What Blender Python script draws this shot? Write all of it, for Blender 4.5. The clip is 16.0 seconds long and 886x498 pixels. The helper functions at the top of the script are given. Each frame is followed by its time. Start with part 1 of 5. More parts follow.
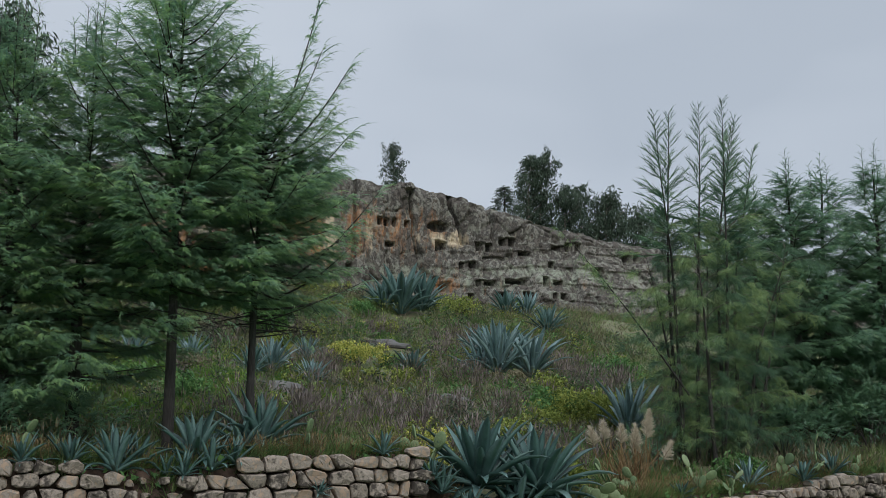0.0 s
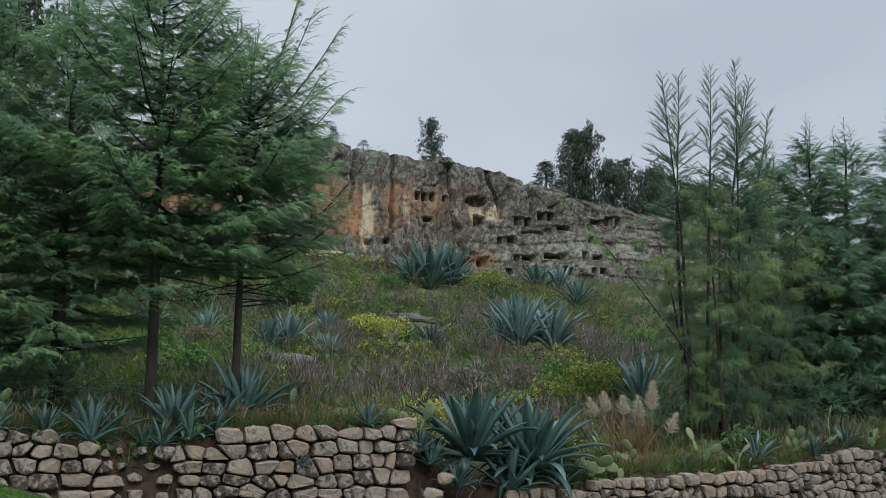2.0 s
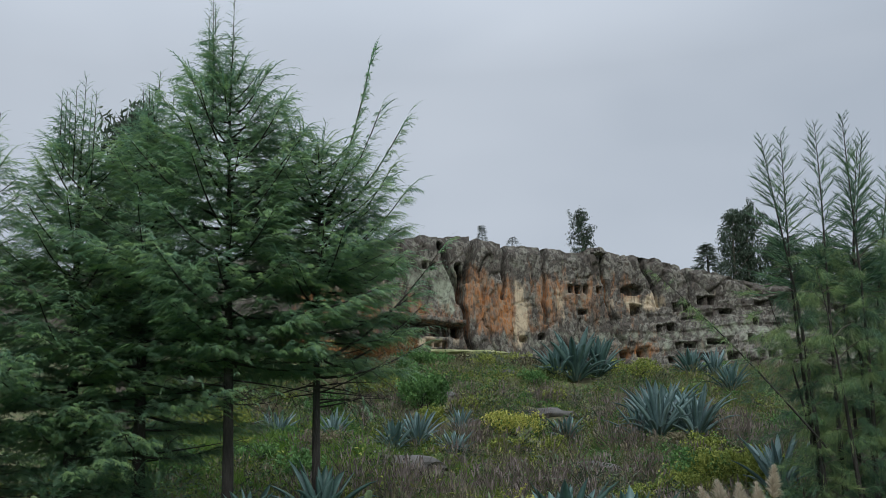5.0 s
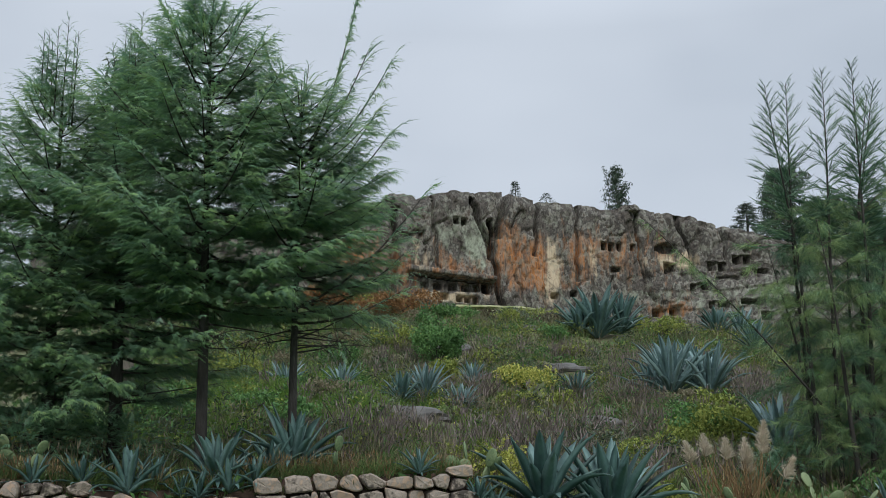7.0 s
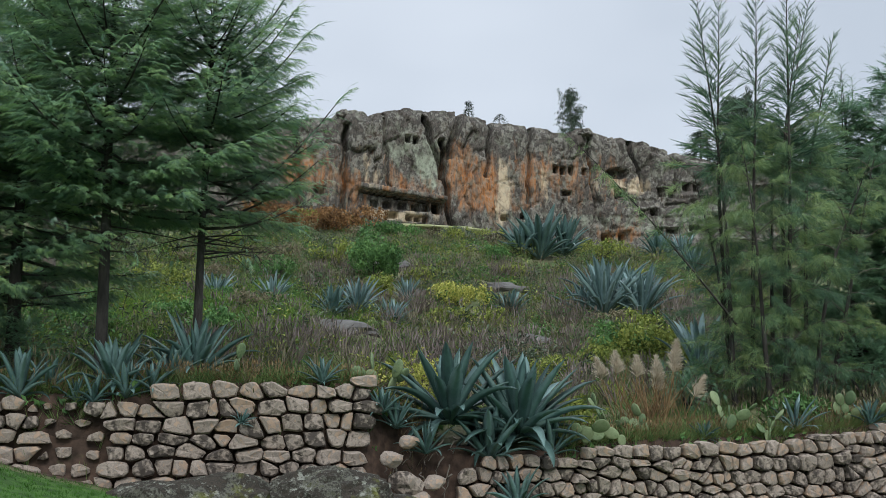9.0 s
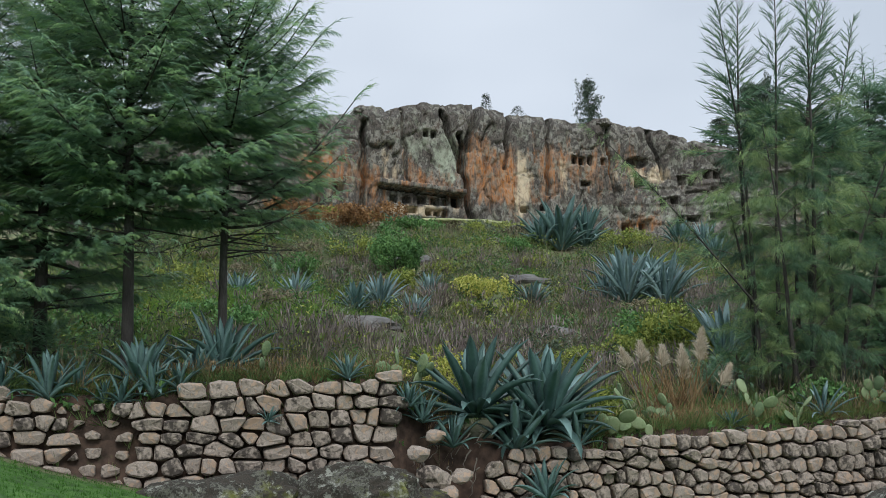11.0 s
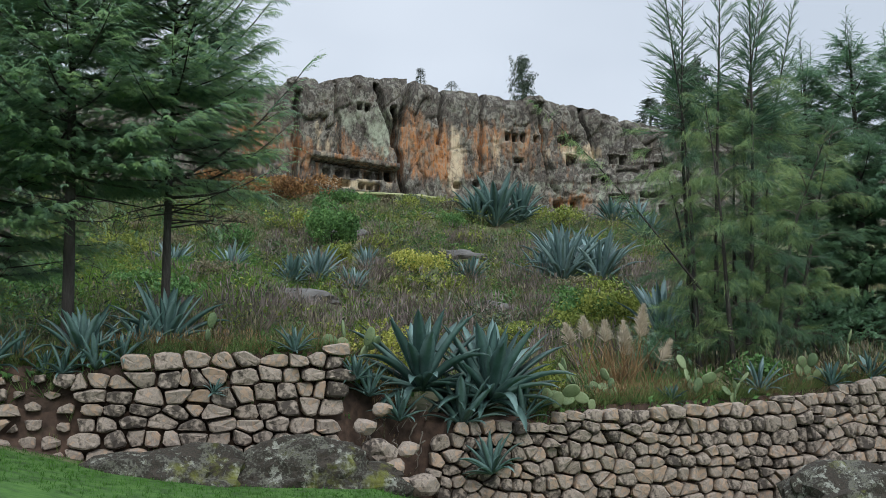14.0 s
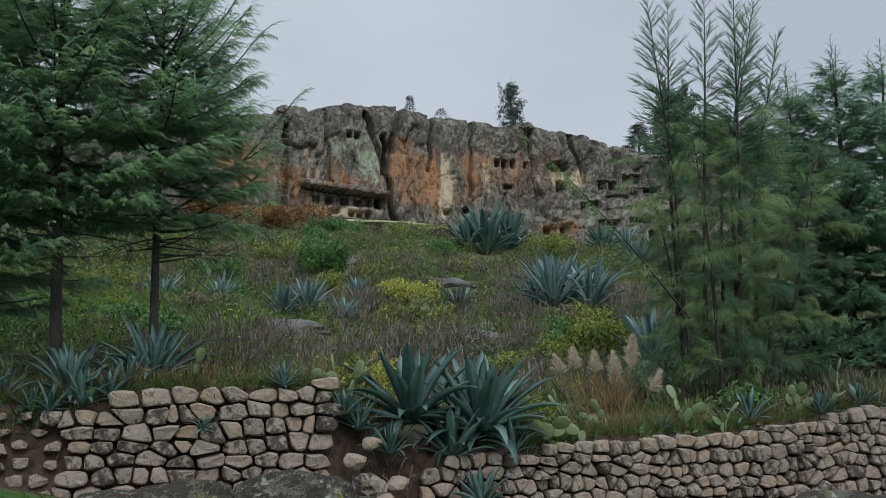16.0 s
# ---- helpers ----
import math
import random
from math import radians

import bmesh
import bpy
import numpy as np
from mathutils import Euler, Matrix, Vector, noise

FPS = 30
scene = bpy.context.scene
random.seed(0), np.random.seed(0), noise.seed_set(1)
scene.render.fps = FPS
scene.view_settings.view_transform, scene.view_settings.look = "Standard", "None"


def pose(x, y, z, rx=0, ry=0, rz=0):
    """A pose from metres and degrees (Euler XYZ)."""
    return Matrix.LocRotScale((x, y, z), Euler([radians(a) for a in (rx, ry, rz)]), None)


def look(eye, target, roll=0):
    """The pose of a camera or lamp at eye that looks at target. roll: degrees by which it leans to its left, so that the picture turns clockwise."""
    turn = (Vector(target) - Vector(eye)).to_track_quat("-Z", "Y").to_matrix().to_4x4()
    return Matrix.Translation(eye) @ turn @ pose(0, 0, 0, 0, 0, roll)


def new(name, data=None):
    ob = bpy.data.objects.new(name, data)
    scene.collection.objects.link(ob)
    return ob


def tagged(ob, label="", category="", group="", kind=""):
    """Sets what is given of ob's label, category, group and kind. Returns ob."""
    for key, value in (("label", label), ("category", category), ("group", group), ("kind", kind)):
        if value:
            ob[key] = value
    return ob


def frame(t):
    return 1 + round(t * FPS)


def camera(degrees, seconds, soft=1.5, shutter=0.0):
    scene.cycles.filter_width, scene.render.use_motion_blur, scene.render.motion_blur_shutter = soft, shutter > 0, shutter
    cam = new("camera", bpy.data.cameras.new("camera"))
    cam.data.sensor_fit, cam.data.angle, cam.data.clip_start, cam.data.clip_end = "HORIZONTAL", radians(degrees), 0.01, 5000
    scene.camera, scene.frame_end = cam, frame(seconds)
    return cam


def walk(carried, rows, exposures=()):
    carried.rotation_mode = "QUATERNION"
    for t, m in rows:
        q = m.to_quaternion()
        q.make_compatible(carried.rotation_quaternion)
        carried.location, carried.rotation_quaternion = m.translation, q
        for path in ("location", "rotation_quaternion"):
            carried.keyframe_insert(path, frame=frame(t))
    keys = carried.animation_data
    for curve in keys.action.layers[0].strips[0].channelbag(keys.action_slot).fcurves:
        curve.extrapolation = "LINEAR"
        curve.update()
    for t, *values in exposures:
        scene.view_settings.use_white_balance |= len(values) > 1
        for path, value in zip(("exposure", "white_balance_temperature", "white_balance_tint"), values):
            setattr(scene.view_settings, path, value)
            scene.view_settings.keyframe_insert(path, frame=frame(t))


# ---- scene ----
cam = camera(45.0, 16.0, soft=0.6)
PATH = [
    (0, (-3.519, -0.875, 2.286), (-2.647, 0.897, 2.599), 0.5),
    (0.5, (-3.327, -0.902, 2.252), (-2.432, 0.863, 2.54), -0.0),
    (1, (-3.041, -0.897, 2.221), (-2.215, 0.91, 2.447), 0.5),
    (1.5, (-2.77, -0.842, 2.214), (-1.984, 0.984, 2.433), 1.1),
    (2, (-2.552, -0.874, 2.213), (-1.764, 0.944, 2.483), 0.6),
    (2.5, (-2.261, -0.876, 2.212), (-1.495, 0.95, 2.495), -0.6),
    (3, (-2.022, -0.817, 2.147), (-1.268, 1.017, 2.405), -1.6),
    (3.5, (-1.788, -0.813, 2.173), (-1.059, 1.022, 2.493), -2.5),
    (4, (-1.548, -0.824, 2.189), (-1.014, 1.063, 2.581), -2.9),
    (4.5, (-1.311, -0.836, 2.127), (-0.812, 1.052, 2.555), -2.7),
    (5, (-1.054, -0.756, 2.125), (-0.582, 1.133, 2.581), -1.8),
    (5.2, (-0.954, -0.779, 2.1), (-0.499, 1.114, 2.559), -1.7),
    (7.3, (0.027, -0.635, 1.98), (0.408, 1.296, 2.336), -0.5),
    (7.5, (0.128, -0.626, 1.952), (0.504, 1.309, 2.291), -0.5),
    (8, (0.355, -0.55, 1.907), (0.853, 1.363, 2.209), -0.1),
    (8.5, (0.455, -0.48, 1.887), (0.98, 1.433, 2.145), 0.1),
    (9, (0.564, -0.458, 1.897), (1.032, 1.472, 2.134), 0.7),
    (9.5, (0.611, -0.456, 1.919), (1.088, 1.471, 2.158), 0.4),
    (10, (0.571, -0.434, 1.898), (1.031, 1.498, 2.132), 0.1),
    (12.5, (0.533, -0.462, 1.9), (0.956, 1.481, 2.117), -0.7),
    (13, (0.561, -0.467, 1.905), (1.061, 1.459, 2.107), -1.3),
    (13.5, (0.442, -0.4, 1.908), (1.006, 1.509, 2.098), -1.2),
    (14, (0.291, -0.371, 1.889), (0.854, 1.54, 2.067), 0.0),
    (14.5, (0.32, -0.366, 1.901), (0.885, 1.545, 2.063), 0.5),
    (15, (0.368, -0.362, 1.892), (0.951, 1.544, 2.046), 0.5),
    (15.5, (0.379, -0.356, 1.932), (0.983, 1.543, 2.101), 0.2),
    (16, (0.317, -0.39, 1.98), (0.895, 1.511, 2.205), -0.5),
]
walk(cam, [(t, look(eye, target, roll)) for t, eye, target, roll in PATH],
     exposures=[(0, -0.1), (0.5, -0.06), (1.5, 0.15), (2, -0.05), (2.5, -0.12), (3, 0.08), (3.5, -0.06), (4, -0.12), (5, -0.2), (7.5, 0.08), (9, 0.2), (12.5, 0.25), (14.5, 0.28), (15.5, 0.24), (16, -0.12)])

# ---- light ----
world = bpy.data.worlds.new("overcast_sky")
scene.world = world
world.use_nodes = True
wn, wl = world.node_tree.nodes, world.node_tree.links
wn.clear()
w_out = wn.new("ShaderNodeOutputWorld")
w_bg = wn.new("ShaderNodeBackground")
w_sky = wn.new("ShaderNodeTexSky")
w_sky.sky_type = "NISHITA"
w_sky.sun_disc = False
w_sky.sun_elevation = radians(55)
w_sky.sun_rotation = radians(200)
w_bg2 = wn.new("ShaderNodeBackground")
w_mix = wn.new("ShaderNodeMixShader")
w_co = wn.new("ShaderNodeTexCoord")
w_map = wn.new("ShaderNodeMapping")
w_map.inputs["Scale"].default_value = (1.0, 1.0, 2.2)
w_cloud = wn.new("ShaderNodeTexNoise")
w_cloud.inputs["Scale"].default_value = 2.3
w_cloud.inputs["Detail"].default_value = 3.0
w_ramp = wn.new("ShaderNodeValToRGB")
w_ramp.color_ramp.elements[0].position, w_ramp.color_ramp.elements[0].color = 0.3, (0.515, 0.58, 0.67, 1)
w_ramp.color_ramp.elements[1].position, w_ramp.color_ramp.elements[1].color = 0.72, (0.67, 0.735, 0.825, 1)
wl.new(w_co.outputs["Generated"], w_map.inputs["Vector"])
wl.new(w_map.outputs["Vector"], w_cloud.inputs["Vector"])
wl.new(w_cloud.outputs["Fac"], w_ramp.inputs["Fac"])
wl.new(w_ramp.outputs["Color"], w_bg2.inputs["Color"])
wl.new(w_sky.outputs["Color"], w_bg.inputs["Color"])
w_bg.inputs["Strength"].default_value = 0.08
w_sep = wn.new("ShaderNodeSeparateXYZ")
w_high = wn.new("ShaderNodeMapRange")
w_high.inputs["From Min"].default_value = 0.38
w_high.inputs["From Max"].default_value = 0.95
w_high.inputs["To Min"].default_value = 1.0
w_high.inputs["To Max"].default_value = 2.7
wl.new(w_co.outputs["Generated"], w_sep.inputs["Vector"])
wl.new(w_sep.outputs["Z"], w_high.inputs["Value"])
wl.new(w_high.outputs["Result"], w_bg2.inputs["Strength"])
w_mix.inputs["Fac"].default_value = 0.9
wl.new(w_bg.outputs["Background"], w_mix.inputs[1])
wl.new(w_bg2.outputs["Background"], w_mix.inputs[2])
wl.new(w_mix.outputs["Shader"], w_out.inputs["Surface"])

sun_data = bpy.data.lights.new("sun", "SUN")
sun_data.energy = 1.4
sun_data.angle = radians(25)
sun_data.color = (1.0, 0.97, 0.92)
sun = new("sun", sun_data)
sun.matrix_world = look((6, -25, 45), (8, 20, 2))

# ---- materials ----


def ramp_mat(name, cols, scale=4.0, detail=5.0, rough=0.85, bump=0.3, bump_scale=None, island=0.0, obrand=0.0, fine_mult=9.0, stretch=(1, 1, 1), spec=0.3, fine=0.0, seethrough=0.0):
    """Principled surface whose colour runs over cols by noise at two scales; island and obrand vary it piece by piece."""
    m = bpy.data.materials.new(name)
    m.use_nodes = True
    n, l = m.node_tree.nodes, m.node_tree.links
    b = n["Principled BSDF"]
    b.inputs["Roughness"].default_value = rough
    b.inputs["Specular IOR Level"].default_value = spec
    co = n.new("ShaderNodeTexCoord")
    mp = n.new("ShaderNodeMapping")
    mp.inputs["Scale"].default_value = stretch
    l.new(co.outputs["Object"], mp.inputs["Vector"])
    t = n.new("ShaderNodeTexNoise")
    t.inputs["Scale"].default_value = scale
    t.inputs["Detail"].default_value = detail
    t.inputs["Roughness"].default_value = 0.62
    l.new(mp.outputs["Vector"], t.inputs["Vector"])
    fac = t.outputs["Fac"]

    def shifted(fac, source, amount):
        a = n.new("ShaderNodeMath")
        a.operation = "MULTIPLY_ADD"
        l.new(source, a.inputs[0])
        a.inputs[1].default_value = amount
        c = n.new("ShaderNodeMath")
        c.operation = "ADD"
        a.inputs[2].default_value = -amount / 2
        l.new(a.outputs[0], c.inputs[0])
        l.new(fac, c.inputs[1])
        return c.outputs[0]

    if island:
        fac = shifted(fac, n.new("ShaderNodeNewGeometry").outputs["Random Per Island"], island)
    if obrand:
        fac = shifted(fac, n.new("ShaderNodeObjectInfo").outputs["Random"], obrand)
    if fine:
        t2 = n.new("ShaderNodeTexNoise")
        t2.inputs["Scale"].default_value = scale * fine_mult
        t2.inputs["Detail"].default_value = 4
        l.new(mp.outputs["Vector"], t2.inputs["Vector"])
        fac = shifted(fac, t2.outputs["Fac"], fine)
    r = n.new("ShaderNodeValToRGB")
    e = r.color_ramp.elements
    while len(e) < len(cols):
        e.new(0.5)
    for i, c in enumerate(cols):
        e[i].position = 0.28 + 0.44 * i / max(1, len(cols) - 1)
        e[i].color = (*c, 1)
    l.new(fac, r.inputs["Fac"])
    l.new(r.outputs["Color"], b.inputs["Base Color"])
    if bump:
        t3 = n.new("ShaderNodeTexNoise")
        t3.inputs["Scale"].default_value = bump_scale or scale * 5
        t3.inputs["Detail"].default_value = 6
        l.new(mp.outputs["Vector"], t3.inputs["Vector"])
        bp = n.new("ShaderNodeBump")
        bp.inputs["Strength"].default_value = bump
        bp.inputs["Distance"].default_value = 0.03
        l.new(t3.outputs["Fac"], bp.inputs["Height"])
        l.new(bp.outputs["Normal"], b.inputs["Normal"])
    if seethrough:
        tr = n.new("ShaderNodeBsdfTranslucent")
        l.new(r.outputs["Color"], tr.inputs["Color"])
        mx = n.new("ShaderNodeMixShader")
        mx.inputs["Fac"].default_value = seethrough
        l.new(b.outputs["BSDF"], mx.inputs[1])
        l.new(tr.outputs["BSDF"], mx.inputs[2])
        l.new(mx.outputs["Shader"], n["Material Output"].inputs["Surface"])
    return m


def attr_mix(m, attr, cols, scale, stretch=(1, 1, 1), spread=0.5):
    """Lays a second run of colours over m's base colour where the mesh's attribute is high, with a ragged edge."""
    n, l = m.node_tree.nodes, m.node_tree.links
    b = n["Principled BSDF"]
    under = b.inputs["Base Color"].links[0].from_socket
    at = n.new("ShaderNodeAttribute")
    at.attribute_name = attr
    co = n.new("ShaderNodeTexCoord")
    mp = n.new("ShaderNodeMapping")
    mp.inputs["Scale"].default_value = stretch
    l.new(co.outputs["Object"], mp.inputs["Vector"])
    t = n.new("ShaderNodeTexNoise")
    t.inputs["Scale"].default_value = scale
    t.inputs["Detail"].default_value = 6
    t.inputs["Roughness"].default_value = 0.65
    l.new(mp.outputs["Vector"], t.inputs["Vector"])
    add = n.new("ShaderNodeMath")
    add.operation = "MULTIPLY_ADD"
    l.new(t.outputs["Fac"], add.inputs[0])
    add.inputs[1].default_value = 2.4
    add.inputs[2].default_value = -1.7
    s = n.new("ShaderNodeMath")
    s.operation = "ADD"
    l.new(add.outputs[0], s.inputs[0])
    l.new(at.outputs["Fac"], s.inputs[1])
    mr = n.new("ShaderNodeMapRange")
    mr.inputs["From Min"].default_value = 0.0
    mr.inputs["From Max"].default_value = spread
    l.new(s.outputs[0], mr.inputs["Value"])
    r = n.new("ShaderNodeValToRGB")
    e = r.color_ramp.elements
    while len(e) < len(cols):
        e.new(0.5)
    for i, c in enumerate(cols):
        e[i].position = 0.3 + 0.4 * i / max(1, len(cols) - 1)
        e[i].color = (*c, 1)
    t2 = n.new("ShaderNodeTexNoise")
    t2.inputs["Scale"].default_value = scale * 2.7
    t2.inputs["Detail"].default_value = 5
    l.new(mp.outputs["Vector"], t2.inputs["Vector"])
    l.new(t2.outputs["Fac"], r.inputs["Fac"])
    mix = n.new("ShaderNodeMix")
    mix.data_type = "RGBA"
    l.new(mr.outputs["Result"], mix.inputs["Factor"])
    l.new(under, mix.inputs["A"])
    l.new(r.outputs["Color"], mix.inputs["B"])
    l.new(mix.outputs["Result"], b.inputs["Base Color"])
    return m


M_GROUND = ramp_mat("hill_earth", [(0.05, 0.06, 0.03), (0.10, 0.125, 0.05), (0.14, 0.125, 0.075), (0.11, 0.16, 0.05)], scale=0.7, detail=8, rough=0.95, bump=0.6, bump_scale=9, fine=0.5)
attr_mix(M_GROUND, "soil", [(0.03, 0.02, 0.015), (0.06, 0.04, 0.03), (0.10, 0.065, 0.048)], 3.0)
attr_mix(M_GROUND, "lawn", [(0.025, 0.06, 0.013), (0.045, 0.11, 0.02), (0.07, 0.15, 0.03)], 2.0)
M_CLIFF = ramp_mat("weathered_tuff", [(0.035, 0.03, 0.026), (0.12, 0.105, 0.09), (0.05, 0.045, 0.04), (0.22, 0.21, 0.18), (0.08, 0.062, 0.05)], scale=0.8, detail=12, rough=0.95, bump=0.5, bump_scale=2.0, stretch=(1.1, 1.1, 0.8), fine=0.6, fine_mult=4.0)


def speckled(m, scale, lo, hi, colour, amount):
    """Small ragged blotches of crust where a fine noise is high."""
    n, l = m.node_tree.nodes, m.node_tree.links
    b = n["Principled BSDF"]
    under = b.inputs["Base Color"].links[0].from_socket
    co = n.new("ShaderNodeTexCoord")
    t = n.new("ShaderNodeTexNoise")
    t.inputs["Scale"].default_value = scale
    t.inputs["Detail"].default_value = 5
    t.inputs["Roughness"].default_value = 0.7
    l.new(co.outputs["Object"], t.inputs["Vector"])
    mr = n.new("ShaderNodeMapRange")
    mr.inputs["From Min"].default_value = lo
    mr.inputs["From Max"].default_value = hi
    mr.inputs["To Max"].default_value = amount
    l.new(t.outputs["Fac"], mr.inputs["Value"])
    mix = n.new("ShaderNodeMix")
    mix.data_type = "RGBA"
    mix.inputs["B"].default_value = (*colour, 1)
    l.new(mr.outputs["Result"], mix.inputs["Factor"])
    l.new(under, mix.inputs["A"])
    l.new(mix.outputs["Result"], b.inputs["Base Color"])


def fissures(m, scale, stretch, width, colour):
    """Thin dark joints along the edges of irregular blocks."""
    n, l = m.node_tree.nodes, m.node_tree.links
    b = n["Principled BSDF"]
    under = b.inputs["Base Color"].links[0].from_socket
    co = n.new("ShaderNodeTexCoord")
    wob = n.new("ShaderNodeTexNoise")
    wob.inputs["Scale"].default_value = 0.8
    wob.inputs["Detail"].default_value = 4
    add = n.new("ShaderNodeVectorMath")
    add.operation = "ADD"
    l.new(co.outputs["Object"], wob.inputs["Vector"])
    l.new(co.outputs["Object"], add.inputs[0])
    less = n.new("ShaderNodeVectorMath")
    less.operation = "SCALE"
    less.inputs["Scale"].default_value = 0.12
    l.new(wob.outputs["Color"], less.inputs[0])
    l.new(less.outputs["Vector"], add.inputs[1])
    mp = n.new("ShaderNodeMapping")
    mp.inputs["Scale"].default_value = stretch
    l.new(add.outputs["Vector"], mp.inputs["Vector"])
    v = n.new("ShaderNodeTexVoronoi")
    v.feature = "DISTANCE_TO_EDGE"
    v.inputs["Scale"].default_value = scale
    l.new(mp.outputs["Vector"], v.inputs["Vector"])
    mr = n.new("ShaderNodeMapRange")
    mr.inputs["From Max"].default_value = width
    mr.inputs["To Min"].default_value = 0.4
    mr.inputs["To Max"].default_value = 0.0
    l.new(v.outputs["Distance"], mr.inputs["Value"])
    mix = n.new("ShaderNodeMix")
    mix.data_type = "RGBA"
    mix.inputs["B"].default_value = (*colour, 1)
    l.new(mr.outputs["Result"], mix.inputs["Factor"])
    l.new(under, mix.inputs["A"])
    l.new(mix.outputs["Result"], b.inputs["Base Color"])


attr_mix(M_CLIFF, "rust", [(0.16, 0.075, 0.04), (0.36, 0.15, 0.05), (0.32, 0.20, 0.125), (0.10, 0.075, 0.06)], 1.5, (1.5, 1.5, 0.3), 0.55)
attr_mix(M_CLIFF, "pale", [(0.42, 0.33, 0.22), (0.52, 0.43, 0.30), (0.35, 0.26, 0.18)], 1.2, (1.5, 1.5, 0.4), 0.4)
attr_mix(M_CLIFF, "lichen", [(0.22, 0.25, 0.18), (0.33, 0.36, 0.28), (0.15, 0.16, 0.12)], 1.6, (1, 1, 0.8), 0.5)

speckled(M_CLIFF, 1.7, 0.54, 0.61, (0.27, 0.28, 0.22), 0.38)
speckled(M_CLIFF, 2.6, 0.56, 0.66, (0.035, 0.03, 0.026), 0.65)
fissures(M_CLIFF, 0.6, (1, 0.3, 0.35), 0.025, (0.03, 0.026, 0.022))
fissures(M_CLIFF, 2.0, (1, 0.3, 0.75), 0.03, (0.045, 0.038, 0.032))
M_STONE = ramp_mat("rubble_stone", [(0.065, 0.054, 0.046), (0.19, 0.16, 0.132), (0.32, 0.265, 0.22), (0.235, 0.205, 0.175), (0.35, 0.255, 0.185)], scale=4.5, detail=12, rough=0.92, bump=1.0, bump_scale=6, obrand=0.4, fine=0.8, fine_mult=4.5)
M_SOIL = ramp_mat("dark_earth", [(0.02, 0.014, 0.01), (0.05, 0.034, 0.025), (0.085, 0.055, 0.04)], scale=5, rough=0.98, bump=0.8, bump_scale=25)
M_BOULDER = ramp_mat("lichened_boulder", [(0.016, 0.014, 0.011), (0.05, 0.042, 0.033), (0.028, 0.025, 0.02), (0.11, 0.11, 0.09), (0.05, 0.05, 0.02)], scale=3.8, detail=10, rough=0.95, bump=0.9, bump_scale=10, fine=0.5)
speckled(M_BOULDER, 6.0, 0.57, 0.63, (0.27, 0.28, 0.24), 0.8)
speckled(M_BOULDER, 1.6, 0.57, 0.68, (0.12, 0.13, 0.02), 0.8)
M_SLAB = ramp_mat("grey_slab", [(0.045, 0.043, 0.04), (0.10, 0.096, 0.09), (0.145, 0.14, 0.13)], scale=2, rough=0.95, bump=0.6)
M_LEDGE = ramp_mat("mossy_ledge", [(0.10, 0.11, 0.05), (0.22, 0.24, 0.11), (0.34, 0.33, 0.2)], scale=1.5, rough=0.95, bump=0.6)
M_BARK = ramp_mat("bark", [(0.022, 0.02, 0.018), (0.045, 0.041, 0.037), (0.08, 0.075, 0.07)], scale=9, rough=0.95, bump=0.8, stretch=(1, 1, 0.25))
M_BARK2 = ramp_mat("pale_bark", [(0.06, 0.05, 0.04), (0.13, 0.115, 0.095), (0.20, 0.18, 0.155)], scale=9, rough=0.95, bump=0.6, stretch=(1, 1, 0.25))
M_CYP = ramp_mat("cypress_green", [(0.09, 0.17, 0.12), (0.15, 0.27, 0.17), (0.21, 0.35, 0.195), (0.28, 0.41, 0.20)], scale=1.6, rough=0.42, bump=0, island=0.35, seethrough=0.5, spec=0.6)
M_CYP_DARK = ramp_mat("dark_cypress_green", [(0.075, 0.15, 0.095), (0.12, 0.23, 0.13), (0.17, 0.30, 0.155)], scale=1.6, rough=0.42, bump=0, island=0.35, seethrough=0.5, spec=0.6)
M_CYP_TIP = ramp_mat("young_cypress_green", [(0.14, 0.26, 0.13), (0.23, 0.38, 0.165), (0.33, 0.47, 0.19)], scale=1.1, rough=0.5, bump=0, island=0.3, seethrough=0.4, spec=0.4)
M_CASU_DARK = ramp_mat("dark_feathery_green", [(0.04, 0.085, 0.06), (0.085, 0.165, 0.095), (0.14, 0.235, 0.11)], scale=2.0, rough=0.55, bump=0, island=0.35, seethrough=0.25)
M_MAUVE = ramp_mat("mauve_seed_heads", [(0.10, 0.085, 0.07), (0.19, 0.155, 0.14), (0.28, 0.235, 0.22)], scale=1.2, rough=0.95, bump=0, island=0.45, seethrough=0.2)
M_SCRUB = ramp_mat("dark_scrub", [(0.03, 0.03, 0.018), (0.06, 0.055, 0.03), (0.10, 0.085, 0.05)], scale=1.2, rough=0.9, bump=0, island=0.45, seethrough=0.15)
M_SAGE = ramp_mat("grey_green_herb", [(0.05, 0.07, 0.045), (0.10, 0.135, 0.085), (0.17, 0.20, 0.14)], scale=1.0, rough=0.85, bump=0, island=0.45, seethrough=0.2)
M_CASU = ramp_mat("feathery_green", [(0.06, 0.12, 0.07), (0.13, 0.22, 0.105), (0.22, 0.32, 0.13), (0.32, 0.40, 0.16)], scale=2.0, rough=0.5, bump=0, island=0.4, seethrough=0.25)
M_EUC = ramp_mat("eucalyptus_green", [(0.028, 0.045, 0.03), (0.05, 0.08, 0.05), (0.085, 0.115, 0.08)], scale=0.6, rough=0.7, bump=0, island=0.4, seethrough=0.15)
M_AGAVE = ramp_mat("agave_blue_green", [(0.04, 0.085, 0.075), (0.075, 0.145, 0.13), (0.13, 0.215, 0.20)], scale=3, rough=0.5, bump=0.1, obrand=0.45, spec=0.4)
